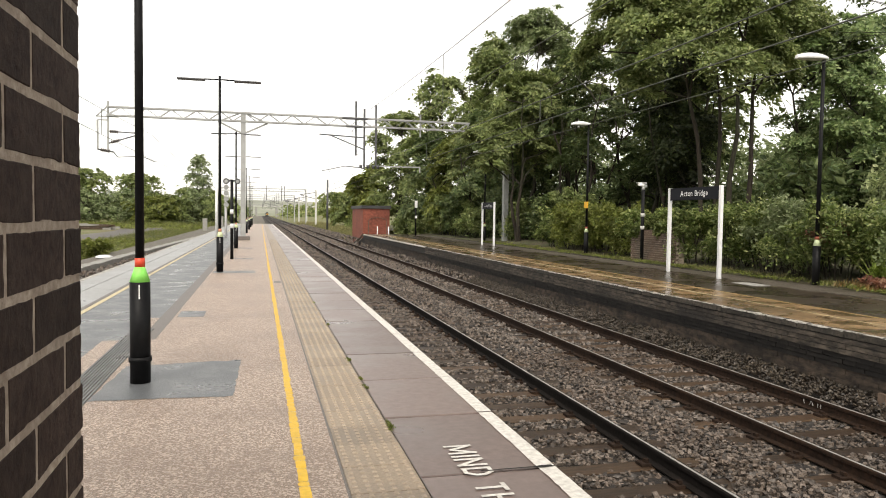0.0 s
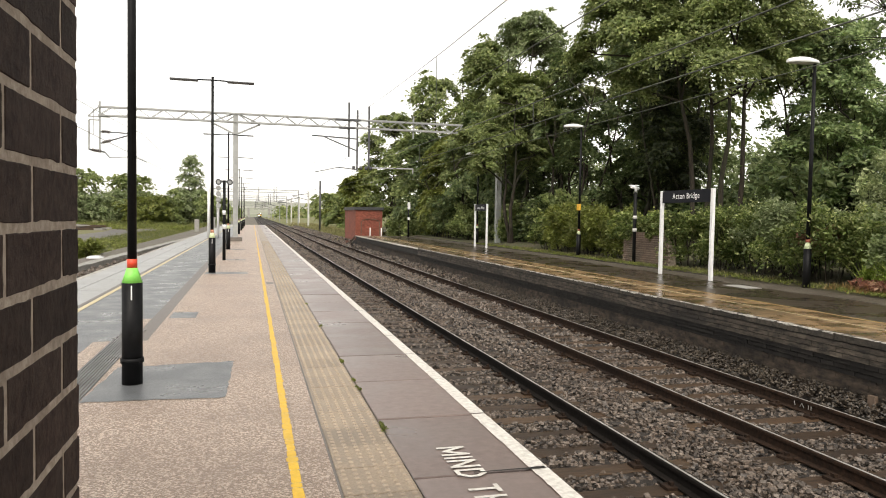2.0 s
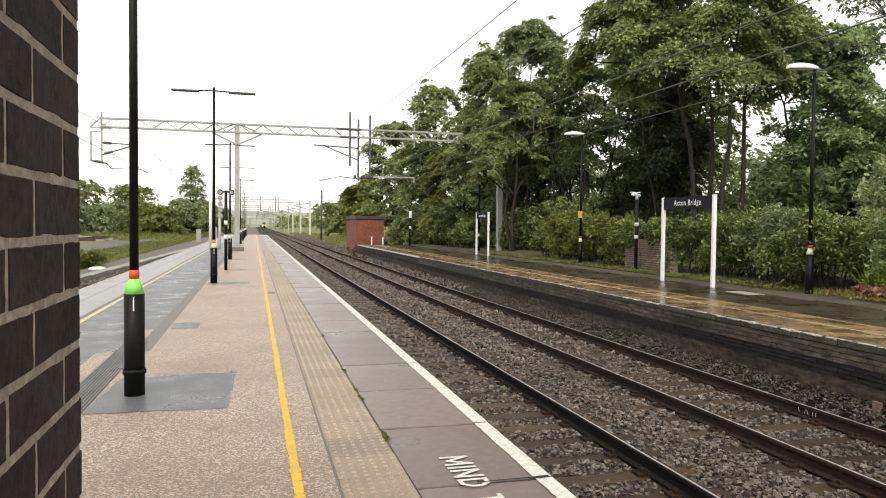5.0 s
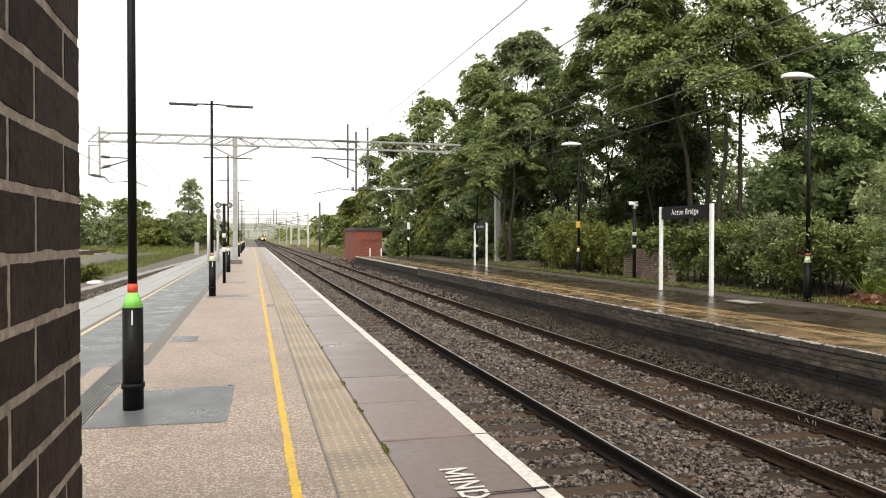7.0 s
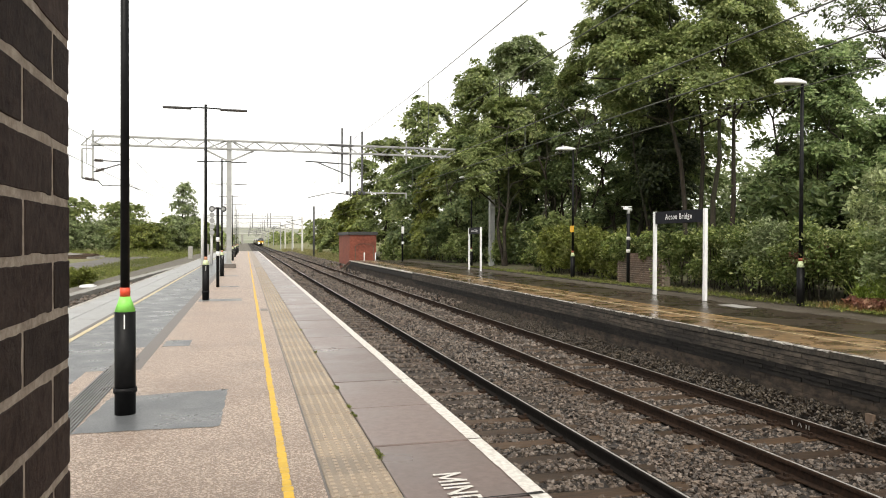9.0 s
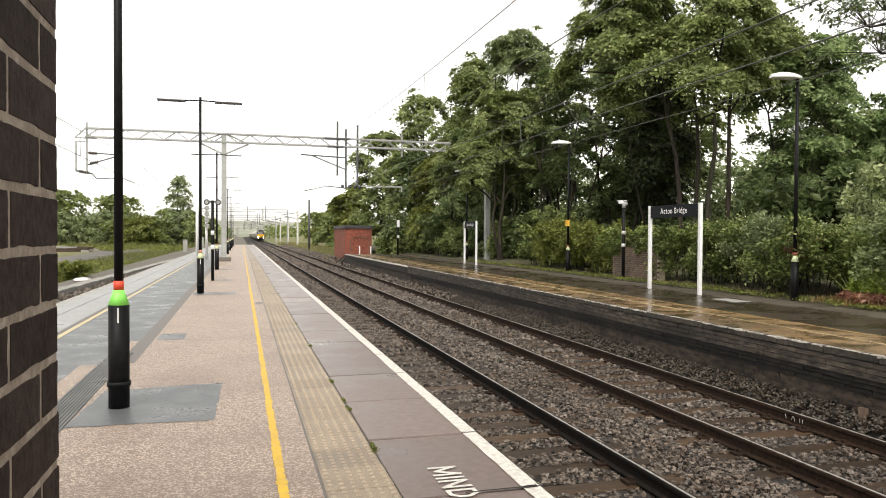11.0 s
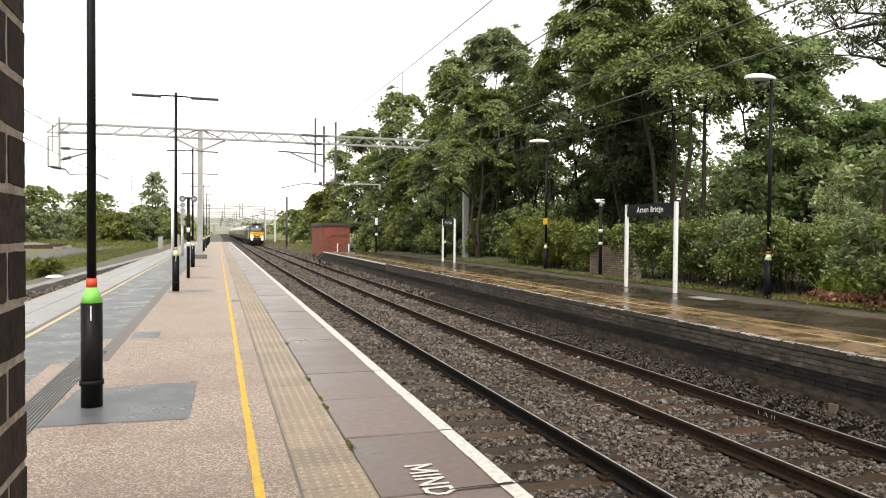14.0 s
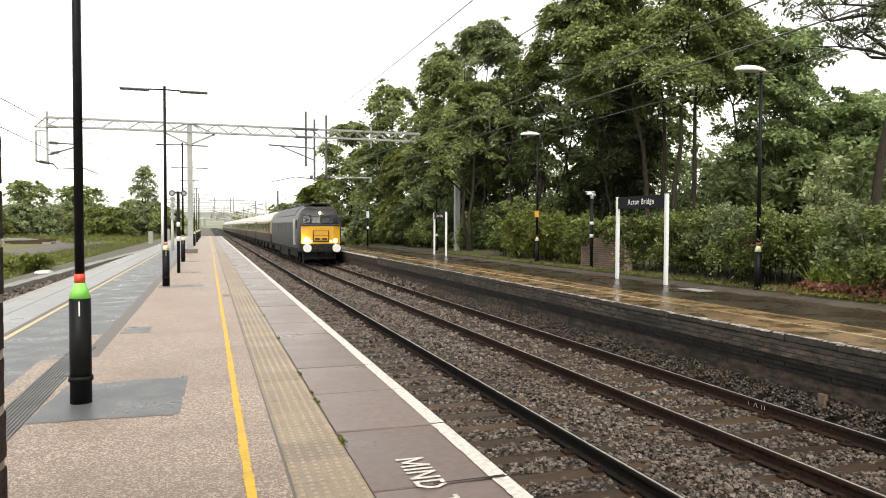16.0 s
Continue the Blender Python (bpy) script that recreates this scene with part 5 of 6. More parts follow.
    part("cantilever", bm, M["dark_steel"], root)
    bm = B()
    bar(bm, (6.25, 0, 4.18), (8.75, 0, 4.2), 0.07)
    bar(bm, (8.72, 0, 4.22), (8.72, 0, 3.9), 0.06)
    part("registration_tube", bm, M["galv"], root)
    bm = B()
    bar(bm, (8.72, 0, 5.9), (8.72, 0, 7.2), 0.08)
    part("drop_post", bm, M["galv"], root)
    bm = B()
    box(bm, 4.3, 5.7, -0.18, 0.18, 6.74, 6.82)
    box(bm, 4.5, 5.4, -0.18, 0.18, 6.3, 6.37)
    part("clamp", bm, M["dark_steel"], root)


def gantry_far(y, x0, x1, first=None):
    if first:
        return copy_thing(first, pose(0, y, -0.9))
    root = thing("overhead_gantry", (0, y, -0.9), "distant grey lattice gantry over the running lines", "gantry", "overhead gantries")
    bm = B()
    truss(bm, x0, x1, 7.2, 7.75, 0.25, 1.4, 0.13)
    part("lattice_beam", bm, M["galv"], root)
    for x in (x0, x1):
        bm = B()
        box(bm, x - 0.11, x + 0.11, -0.1, 0.1, 0, 7.8)
        part("mast", bm, M["galv"], root)
    for x in (1.2, 4.4, 5.0):
        bm = B()
        bar(bm, (x, 0, 5.2), (x, 0, 8.4), 0.13)
        bar(bm, (x, 0, 5.4), (x + 1.6, 0, 5.0), 0.08)
        part("drop_post", bm, M["dark_steel"], root)
    return root


def wire_run(name, x, spans, z_end, z_mid, contact, label, hangers=(0.2, 0.4, 0.6, 0.8)):
    """Messenger wire with sag, level contact wire and droppers over one line."""
    root = thing(name, (x, 0, 0), label, "overhead wire", "overhead wires", kind="structure")
    bm, bd = B(), B()
    for y0, y1 in spans:
        n = 10
        pts = []
        for k in range(n + 1):
            u = k / n
            pts.append(Vector((0, y0 + (y1 - y0) * u, z_mid + (z_end - z_mid) * (2 * u - 1) ** 2)))
        for a, b in zip(pts, pts[1:]):
            tube(bm, a, b, 0.011, 0.011, 5, cap=False)
        for u in hangers:
            yy = y0 + (y1 - y0) * u
            tube(bd, (0, yy, z_mid + (z_end - z_mid) * (2 * u - 1) ** 2), (0, yy, contact), 0.011, 0.011, 4, cap=False)
    part("messenger_wire", bm, M["wire"], root)
    part("dropper", bd, M["wire"], root)
    bm = B()
    tube(bm, (0, spans[0][0], contact), (0, spans[-1][1], contact), 0.011, 0.011, 5)
    part("contact_wire", bm, M["wire"], root)


# ---- brick wall beside the camera ----
def brick_wall():
    x, y1, pitch, z0 = -0.36, 1.18, 0.0823, 1.104 - 0.0823 * 13
    root = thing("wall_near", (0, 0, 0), "dark engineering-brick wall with pale raked mortar", "wall", kind="structure")
    bm = B()
    box(bm, x - 0.36, x - 0.0009, -3.0, y1 - 0.006, 0, 3.2)
    part("mortar", bm, M["mortar"], root, "pale mortar")
    bm = B()
    box(bm, x - 0.36, x - 0.008, -8.0, -3.0, 0, 3.2)
    box(bm, x - 3.3, x - 0.36, -8.0, y1 - 0.008, 0, 3.2)
    part("wall_body", bm, M["brick"], root)
    kinds = {}
    rng = random.Random(3)
    for w in (0.091, 0.235):
        for v in range(6):
            bm = B()
            h, pts = 0.0725, []
            n, m = (6, 5) if w < 0.1 else (14, 5)
            for k in range(n):
                pts.append((-w + w * k / n, 0.0))
            for k in range(m):
                pts.append((0.0, h * k / m))
            for k in range(n):
                pts.append((-w * k / n, h))
            for k in range(m):
                pts.append((-w, h - h * k / m))
            chip = rng.randrange(len(pts))
            front, rim, back = [], [], []
            for k, (a, b) in enumerate(pts):
                pull = 0.0028 if abs(k - chip) < 2 else abs(rng.gauss(0, 0.0008))
                ca, cb = -w / 2, h / 2
                a += math.copysign(min(pull, 0.004), ca - a) if abs(a - ca) > w * 0.48 else 0.0
                b += math.copysign(pull, cb - b) if abs(b - cb) > h * 0.48 else 0.0
                front.append(bm.verts.new((rng.uniform(-0.0004, 0.0004), a + (ca - a) * 0.012, b + (cb - b) * 0.05)))
                rim.append(bm.verts.new((-0.0022, a, b)))
                back.append(bm.verts.new((-0.1, a, b)))
            for k in range(len(pts)):
                q = (k + 1) % len(pts)
                bm.faces.new((front[k], front[q], rim[q], rim[k]))
                bm.faces.new((rim[k], rim[q], back[q], back[k]))
            bm.faces.new(front)
            kinds[w, v] = finish(bm, "brick", M["brick"])
    k = 0
    rest = B()
    while z0 + k * pitch < 3.1:
        y = y1 + rng.uniform(-0.003, 0.003)
        half = k % 2 == 0
        n = 0
        while y > 0.15:
            w = 0.091 if (half and n == 0) else 0.235
            piece("brick", kinds[w, rng.randrange(6)], root, (x + rng.uniform(0, 0.0008), y, z0 + k * pitch))
            y -= w + 0.0105
            n += 1
        while y > -2.8:
            box(rest, x - 0.1, x + 0.0006, y - 0.235, y, z0 + k * pitch, z0 + k * pitch + 0.0725)
            y -= 0.2455
        k += 1
    tagged(part("brick_courses", rest, M["brick"], root), kind="stuff")


# ---- red brick hut, walls, bridge ----
def red_hut():
    root = thing("brick_hut", (8.55, 62, -1.15), "flat-roofed red brick hut beyond the platform ramp", "hut")
    bm = B()
    box(bm, 0, 2.35, 0, 7.2, 0, 3.15)
    part("wall", bm, M["red_brick"], root, "red brick walls")
    bm = B()
    rng = random.Random(8)
    for k in range(36):
        x = (k % 2) * 0.113
        while x < 2.13:
            box(bm, x, x + 0.215, -0.012 - rng.uniform(0, 0.004), 0.02, k * 0.086, k * 0.086 + 0.074)
            x += 0.228
    tagged(part("brickwork", bm, M["red_brick"], root), kind="stuff")
    bm = B()
    box(bm, -0.12, 2.47, -0.12, 7.3, 3.15, 3.42, 0.02)
    part("roof", bm, M["felt"], root, "dark flat roof")
    bm = B()
    for a in range(9):
        q0, q1 = math.pi * a / 9, math.pi * (a + 1) / 9
        bar(bm, (1.3 + 0.8 * math.cos(q0), -0.02, 2.1 + 0.28 * math.sin(q0)), (1.3 + 0.8 * math.cos(q1), -0.02, 2.1 + 0.28 * math.sin(q1)), 0.09, 0.05)
    bar(bm, (0.5, -0.02, 0), (0.5, -0.02, 2.1), 0.06, 0.05)
    bar(bm, (2.1, -0.02, 0), (2.1, -0.02, 2.1), 0.06, 0.05)
    part("arch", bm, M["garden_brick"], root, "blocked brick arch")


def garden_wall():
    root = thing("garden_wall", (13.0, 22.0, FAR_Z), "low weathered brown brick wall overgrown by ivy", "wall")
    bm = B()
    box(bm, 0.02, 0.25, -1.5, 1.5, 0, 1.12)
    part("core", bm, M["mortar"], root)
    bm = B()
    rng = random.Random(12)
    for k in range(15):
        y = -1.5 + (k % 2) * 0.113
        while y < 1.4:
            box(bm, 0.0 - rng.uniform(0, 0.006), 0.05, y, y + 0.213, k * 0.076, k * 0.076 + 0.063)
            y += 0.226
    tagged(part("brick_courses", bm, M["garden_brick"], root), kind="stuff")


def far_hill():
    """A low hill beyond the bridge; its pale colour stands in for haze."""
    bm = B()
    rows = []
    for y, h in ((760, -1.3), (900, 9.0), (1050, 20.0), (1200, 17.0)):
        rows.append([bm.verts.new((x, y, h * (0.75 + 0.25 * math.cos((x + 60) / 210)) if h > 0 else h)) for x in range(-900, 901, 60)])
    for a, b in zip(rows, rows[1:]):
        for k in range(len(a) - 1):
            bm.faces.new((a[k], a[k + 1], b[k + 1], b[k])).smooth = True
    solid("backdrop", bm, M["meadow"], "low green hill on the horizon, haze painted in as paleness", "hill")


def far_bridge():
    root = thing("road_bridge", (0, 560, 0), "distant road bridge with grassy approaches", "bridge")
    bm = B()
    box(bm, -60, 90, 0, 9, 6.7, 7.5)
    part("deck", bm, M["pale_concrete"], root)
    for x in (-14, -3, 12, 24):
        bm = B()
        box(bm, x - 0.8, x + 0.8, 0.5, 8.5, -1.2, 6.2)
        part("pier", bm, M["concrete"], root)
    for x0, x1 in ((-160, -16), (26, 190)):
        bm = B()
        vs = [bm.verts.new(p) for p in ((x0, -8, -1.2), (x1, -8, -1.2), (x1, 0, 7.6), (x0, 0, 6.6), (x0, 9, 6.6), (x1, 9, 7.6), (x0, 17, -1.2), (x1, 17, -1.2))]
        for q in ((0, 1, 2, 3), (3, 2, 5, 4), (4, 5, 7, 6), (1, 7, 5, 2)):
            bm.faces.new([vs[i] for i in q])
        part("embankment", bm, M["grass"], root, "grassy embankment")


# ---- side line and yard ----
def side_area():
    bm = B()
    y = -2.0
    root = thing("cable_trough", (-7.0, 0, -0.64), "pale concrete cable trough with a brown flank", "cable trough", turn=-2.1)
    k = 0
    while y < 78:
        bm = B()
        box(bm, -0.22, 0.22, y, y + 0.98, 0.0, 0.20 + 0.01 * (k % 3), 0.02)
        part("trough_lid", bm, M["concrete"], root)
        y += 1.0
        k += 1
    drum = thing("marker_disc", (-6.75, 34.2, -1.02), "white-topped round marker beside the line", "marker")
    bm = B()
    tube(bm, (0, 0, 0), (0, 0, 0.42), 0.31, 0.33, 20)
    part("body", bm, M["dark_steel"], drum)
    bm = B()
    tube(bm, (0, 0, 0.42), (0, 0, 0.5), 0.37, 0.34, 20)
    tube(bm, (0, 0, 0.5), (0, 0, 0.54), 0.34, 0.2, 20)
    part("top", bm, M["white_plain"], drum, "white domed top")
    rng = random.Random(6)
    logs = thing("timber_pile", (-22.0, 99, -0.85), "heap of old grey timbers on the yard", "timber")
    for k in range(9):
        bm = B()
        a = Vector((rng.uniform(-3.5, 3.5), rng.uniform(-1, 1), 0.12 + 0.2 * (k % 3)))
        d = Vector((rng.uniform(1.2, 2.6), rng.uniform(-0.7, 0.7), rng.uniform(-0.12, 0.3)))
        bar(bm, a - d, a + d, 0.2, 0.25)
        part("timber", bm, M["sleeper"] if k % 2 else M["concrete"], logs)
    for x, y, h in ((-6.2, 86, 1.9), (-5.2, 102, 2.1)):
        r = thing("relay_cabinet", (x, y, -1.1), "grey metal lineside cabinet", "cabinet", "lineside cabinets")
        bm = B()
        box(bm, -0.25, 0.25, -0.2, 0.2, 0, h, 0.03)
        part("body", bm, M["concrete"], r)
        bm = B()
        box(bm, -0.21, 0.21, -0.225, -0.2, 0.1, h - 0.1, 0.01)
        part("door", bm, M["concrete"], r)


# ---- plants ----
def plants():
    big = "row of trees behind the platform"
    # name, x, y, height, spread, low, clumps, leaves, leaf size, material, stems, clump size
    rows = [
        (23.5, 37.0, 15.0, 4.6, 5.0, 90, 14000, 0.32, "leaf_mid", 2, 1.3, "tall leafy tree in the row"),
        (16.6, 42.0, 14.2, 2.7, 4.6, 110, 23000, 0.215, "leaf_pale", 4, 0.8, "slender green tree with thin upright stems"),
        (16.2, 49.5, 14.0, 3.2, 0.5, 120, 29000, 0.235, "leaf_mid", 3, 0.95, "tall green tree in the row"),
        (15.0, 60.0, 13.2, 3.6, 0.2, 110, 25000, 0.275, "leaf_mid", 2, 1.05, "dense green tree reaching towards the line"),
        (14.4, 53.5, 7.6, 2.4, -0.2, 80, 16000, 0.24, "leaf_lime", 2, 0.85, "yellow-green leafy tree close behind the platform"),
        (14.6, 38.8, 9.6, 2.6, 4.0, 80, 20000, 0.21, "leaf_mid", 2, 0.8, "leaning green tree over the platform back"),
        (13.9, 58.0, 8.6, 2.3, -0.5, 80, 14000, 0.24, "leaf_dark", 2, 0.9, "leafy tree hanging to the ground behind the platform"),
        (14.9, 46.5, 8.4, 2.2, -0.4, 80, 14000, 0.22, "leaf_dark", 2, 0.85, "leafy tree hanging to the ground behind the platform"),
        (15.6, 41.5, 5.2, 1.8, -0.3, 60, 10000, 0.2, "leaf_dark", 2, 0.75, "low dark tree behind the mast"),
        (13.6, 72.0, 11.8, 3.5, 0.6, 80, 16000, 0.3, "leaf_mid", 1, 1.1, "green tree beyond the brick hut"),
        (24.9, 26.9, 10.4, 3.2, 0.6, 150, 42000, 0.19, "leaf_cool", 2, 0.85, "dense blue-green tree standing behind the shrubs"),
        (28.4, 24.5, 7.4, 3.2, 0.4, 120, 20000, 0.22, "leaf_cool", 2, 0.85, "blue-green tree behind the shrubs"),
        (30.5, 29.5, 7.6, 3.6, 0.4, 70, 16000, 0.24, "leaf_pale", 2, 1.0, "green tree behind the shrubs"),
        (18.5, 16.0, 11.0, 2.9, 6.3, 110, 9000, 0.12, "leaf_dark", 1, 0.5, "tree with high hanging branches"),
        (24.0, 18.6, 5.4, 2.6, 0.3, 70, 12000, 0.2, "leaf_mid", 2, 0.75, "green tree behind the shrubs"),
        (16.7, 35.6, 10.6, 2.6, 2.4, 60, 9500, 0.19, "leaf_dark", 4, 0.7, "dark loose tree with bare lower stems"),
        (18.2, 39.5, 11.0, 2.2, 4.6, 60, 10500, 0.2, "leaf_mid", 3, 0.75, "tall thin tree in the row"),
        # next three: darker leaf colours stand in for shade deep in the row
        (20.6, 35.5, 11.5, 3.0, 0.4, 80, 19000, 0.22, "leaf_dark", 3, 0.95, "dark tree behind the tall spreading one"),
        (20.4, 32.4, 9.6, 2.4, 1.6, 70, 13000, 0.2, "leaf_shaded", 3, 0.85, "tree under the tall one, its shade painted into dark leaves"),
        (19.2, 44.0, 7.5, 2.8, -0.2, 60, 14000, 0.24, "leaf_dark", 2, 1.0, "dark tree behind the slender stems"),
        (27.5, 46.0, 12.0, 5.0, 0.5, 60, 11000, 0.34, "leaf_dark", 1, 1.4, "dark tree far back in the row"),
        (20.5, 64.0, 13.0, 4.6, 0.5, 60, 11000, 0.36, "leaf_mid", 1, 1.4, "green tree far back in the row"),
    ]
    # the tall spreading tree: a high canopy in layers over bare limbs, hanging lower towards the line
    canopy = [(Vector(c), r) for c, r in (
        ((-2.6, -1.0, 8.4), 1.25), ((-3.6, 0.6, 9.6), 1.4), ((-2.4, 1.8, 10.8), 1.6), ((-0.9, -2.0, 9.3), 1.3), ((0.6, -1.6, 7.9), 1.05),
        ((1.9, -1.2, 9.0), 1.25), ((3.1, -0.2, 9.9), 1.2), ((0.2, -1.4, 11.0), 1.6), ((2.2, 0.6, 11.6), 1.5), ((-1.4, 0.4, 12.6), 1.7),
        ((0.8, 0.8, 13.4), 1.6), ((-3.4, 1.0, 12.0), 1.3), ((3.2, 1.2, 7.9), 0.85), ((-1.5, -2.4, 7.3), 0.9), ((-3.0, 2.2, 7.4), 1.0), ((2.6, 2.6, 12.8), 1.3), ((-4.3, 1.4, 10.4), 0.9), ((-4.7, 1.8, 8.7), 0.8))]
    tree("tree", 18.9, 26.6, 0.1, 14.5, 5.0, 7.0, 250, 100000, 0.165, M["leaf_mid"], 20, "tall spreading tree with layered crown over several bare stems", big, 4, 0.92, canopy, 0.13)
    for k, (x, y, h, sp, low, n, lv, size, m, stems, cl, label) in enumerate(rows):
        tree("tree", x, y, 0.1, h, sp, low, n, lv, size, M[m], 21 + k, label, big, stems, cl)
    reach = [(Vector(c), r) for c, r in (((-1.3, -0.7, 5.4), 0.9), ((-1.9, -0.8, 4.4), 0.75), ((-0.4, 0.4, 6.6), 1.0), ((-2.0, 0.6, 6.0), 0.8))]
    tree("tree", 14.1, 38.4, 0.1, 7.4, 2.0, 4.0, 60, 17000, 0.17, M["leaf_mid"], 58, "leaning tree with branches reaching over the platform", big, 1, 0.7, reach)
    # lower trees far along the line
    for k, (x, y, h, sp, m) in enumerate(((13.4, 90, 8.6, 3.2, "leaf_lime"), (15, 104, 6.8, 3.4, "leaf_mid"), (14.5, 122, 6.2, 3.4, "leaf_mid"), (17, 150, 7.0, 4.5, "leaf_lime"), (19, 185, 7.5, 5.0, "leaf_mid"), (24, 240, 9, 7.0, "leaf_mid"))):
        tree("tree", x, y, -0.8, h, sp, 0.0, 40, 5500, 0.5, M[m], 60 + k, "rounded green tree along the line", "trees along the line", 1, 1.2)
    # shrubs behind the far platform
    rng = random.Random(21)
    y = 7.5
    k = 0
    while y < 19.6:
        bush("shrub", 14.0 + rng.uniform(-0.15, 0.3), y, 0.0, 2.2, 2.3, 1.95 + rng.uniform(-0.15, 0.2), 12500, 0.096, M["leaf_bush"] if k % 3 else M["leaf_pale"], 100 + k, "leafy shrub behind the platform, sky gloss painted as pale leaves", "shrubs behind the platform")
        y += 1.45
        k += 1
    bush("shrub", 13.75, 20.2, 0.0, 1.3, 1.2, 1.75, 7000, 0.09, M["leaf_bush"], 128, "leafy shrub against the low wall", "shrubs behind the platform")
    for y, h, m in ((24.6, 1.7, "leaf_lime"), (26.2, 1.9, "leaf_lime"), (28.0, 1.9, "leaf_lime"), (29.8, 2.3, "leaf_lime"), (31.8, 1.9, "leaf_bush")):
        bush("shrub", 14.0, y, 0.0, 2.0, 2.2, h, 8000, 0.14, M[m], 130 + k, "bright green shrub behind the platform", "shrubs behind the platform")
        k += 1
    for y in (34, 37, 40, 43, 46, 49.5, 53):
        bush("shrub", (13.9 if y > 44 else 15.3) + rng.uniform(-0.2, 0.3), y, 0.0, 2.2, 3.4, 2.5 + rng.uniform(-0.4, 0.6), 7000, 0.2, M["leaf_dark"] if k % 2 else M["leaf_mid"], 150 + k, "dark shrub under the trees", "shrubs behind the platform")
        k += 1
    for x, y, h in ((12.3, 61.5, 3.4), (12.9, 57.6, 3.2)):
        bush("shrub", x, y, -0.9, 1.8, 2.4, h, 7000, 0.2, M["leaf_mid"], 160 + k, "green shrub crowding the brick hut", "shrubs behind the platform")
        k += 1
    for y in (20.4, 21.6, 22.8, 23.9):
        bush("ivy", 13.35, y, 0.75, 0.9, 1.4, 0.95, 5500, 0.11, M["leaf_bush"], 170 + k, "ivy hedge spilling over the low wall", "ivy on the wall", "ivy")
        k += 1
    for x, y, h in ((17.5, 16.8, 3.9), (16.3, 12.9, 2.9), (16.4, 10.6, 3.0)):
        bush("sapling", x, y, 0.1, 0.65, 0.65, h, 2300, 0.15, M["leaf_silver"], 180 + k, "pale sapling standing above the shrubs", "saplings", "sapling")
        k += 1
    blades("dry_verge_grass", 12.6, 13.3, 8.5, 13.5, -0.02, 1300, 0.15, M["dry"], 89, "orange-brown dry grass by the lamp post")
    for y, h in ((11.2, 0.5), (12.1, 0.62), (12.9, 0.5)):
        bush("weed_clump", 13.45, y, 0.0, 0.6, 0.9, h, 1300, 0.14, M["leaf_bright"], 300 + k, "bright green weeds at the foot of the shrubs", "weed clumps")
        k += 1
    bush("copper_shrub", 13.35, 14.6, 0.72, 0.7, 0.8, 0.62, 1600, 0.12, M["leaf_red"], 190, "reddish-brown shrub among the green", "")
    # undergrowth wall deep behind, so that no sky shows low between the stems
    cs, rs = [], []
    nr = np.random.default_rng(77)
    for _ in range(110):
        y = nr.uniform(2, 75)
        cs.append((nr.uniform(20, 31) + max(0, 20 - y) * 0.4, y, nr.uniform(0.5, 3.2)))
        rs.append((1.8, 1.9, 1.1))
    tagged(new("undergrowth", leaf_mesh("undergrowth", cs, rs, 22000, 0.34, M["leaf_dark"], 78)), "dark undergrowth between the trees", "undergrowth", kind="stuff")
    cs, rs = [], []
    for _ in range(150):
        y = nr.uniform(18, 85)
        cs.append((nr.uniform(30, 46), y, nr.uniform(1.0, 7.5)))
        rs.append((2.6, 2.6, 1.7))
    tagged(new("back_woods", leaf_mesh("back_woods", cs, rs, 24000, 0.52, M["leaf_pale"], 88)), "pale woodland behind the row of trees", "woods", kind="stuff")
    cs = [(nr.uniform(12.7, 13.5), nr.uniform(8.5, 13), 0.12) for _ in range(60)]
    cs += [(nr.uniform(12.9, 13.7), nr.uniform(8.8, 11.2), nr.uniform(0.1, 0.35)) for _ in range(40)]
    tagged(new("fallen_leaves", leaf_mesh("fallen_leaves", cs, [(0.3, 0.4, 0.12)] * 100, 5500, 0.12, M["leaf_red"], 79)), "reddish dead leaves on the verge", "leaves", kind="stuff")
    blades("verge_grass", 12.55, 13.4, 3, 34, -0.02, 1800, 0.1, M["straw"], 80, "dry grass along the platform back")
    blades("verge_turf", 12.6, 13.5, 3, 34, -0.02, 2500, 0.09, M["blade"], 86, "short green grass along the platform back")
    cs = [(12.42 + abs(nr.normal(0, 0.35)), nr.uniform(3, 40), 0.0) for _ in range(420)]
    tagged(new("verge_plants", leaf_mesh("verge_plants", cs, [(0.16, 0.3, 0.05)] * 420, 9500, 0.055, M["leaf_lime"], 94)), "low mossy plants along the platform back", "plants", kind="stuff")
    blades("verge_weeds", 13.2, 13.8, 8, 13, 0.0, 3400, 0.7, M["iris"], 81, "green weeds along the platform back")
    blades("line_side_grass", 9.0, 14, 63, 170, -1.1, 26000, 0.55, M["blade"], 82, "long yellowing grass beside the line", 3)
    blades("line_side_straw", 8.9, 15, 64, 190, -1.1, 24000, 0.7, M["straw"], 87, "dry pale grass beside the line", 3)
    blades("yard_grass", -34, -7.2, 26, 62, -1.0, 26000, 0.3, M["blade"], 83, "patchy yellowing grass before the yard", 3)
    blades("verge_patch", -13, -6.6, 62, 100, -1.0, 10000, 0.4, M["blade"], 85, "patchy grass along the line", 3)
    blades("rough_grass", -70, -7.5, 112, 150, -0.95, 13000, 1.0, M["blade"], 84, "long rough grass beyond the yard", 5)
    bush("weed_clump", -7.7, 38.0, -1.0, 1.3, 1.0, 1.15, 2600, 0.13, M["leaf_lime"], 195, "low green weeds by the yard", "weed clumps")
    bush("weed_clump", -9.4, 40.5, -1.0, 1.5, 1.2, 0.7, 2000, 0.13, M["leaf_lime"], 196, "low green weeds by the yard", "weed clumps")
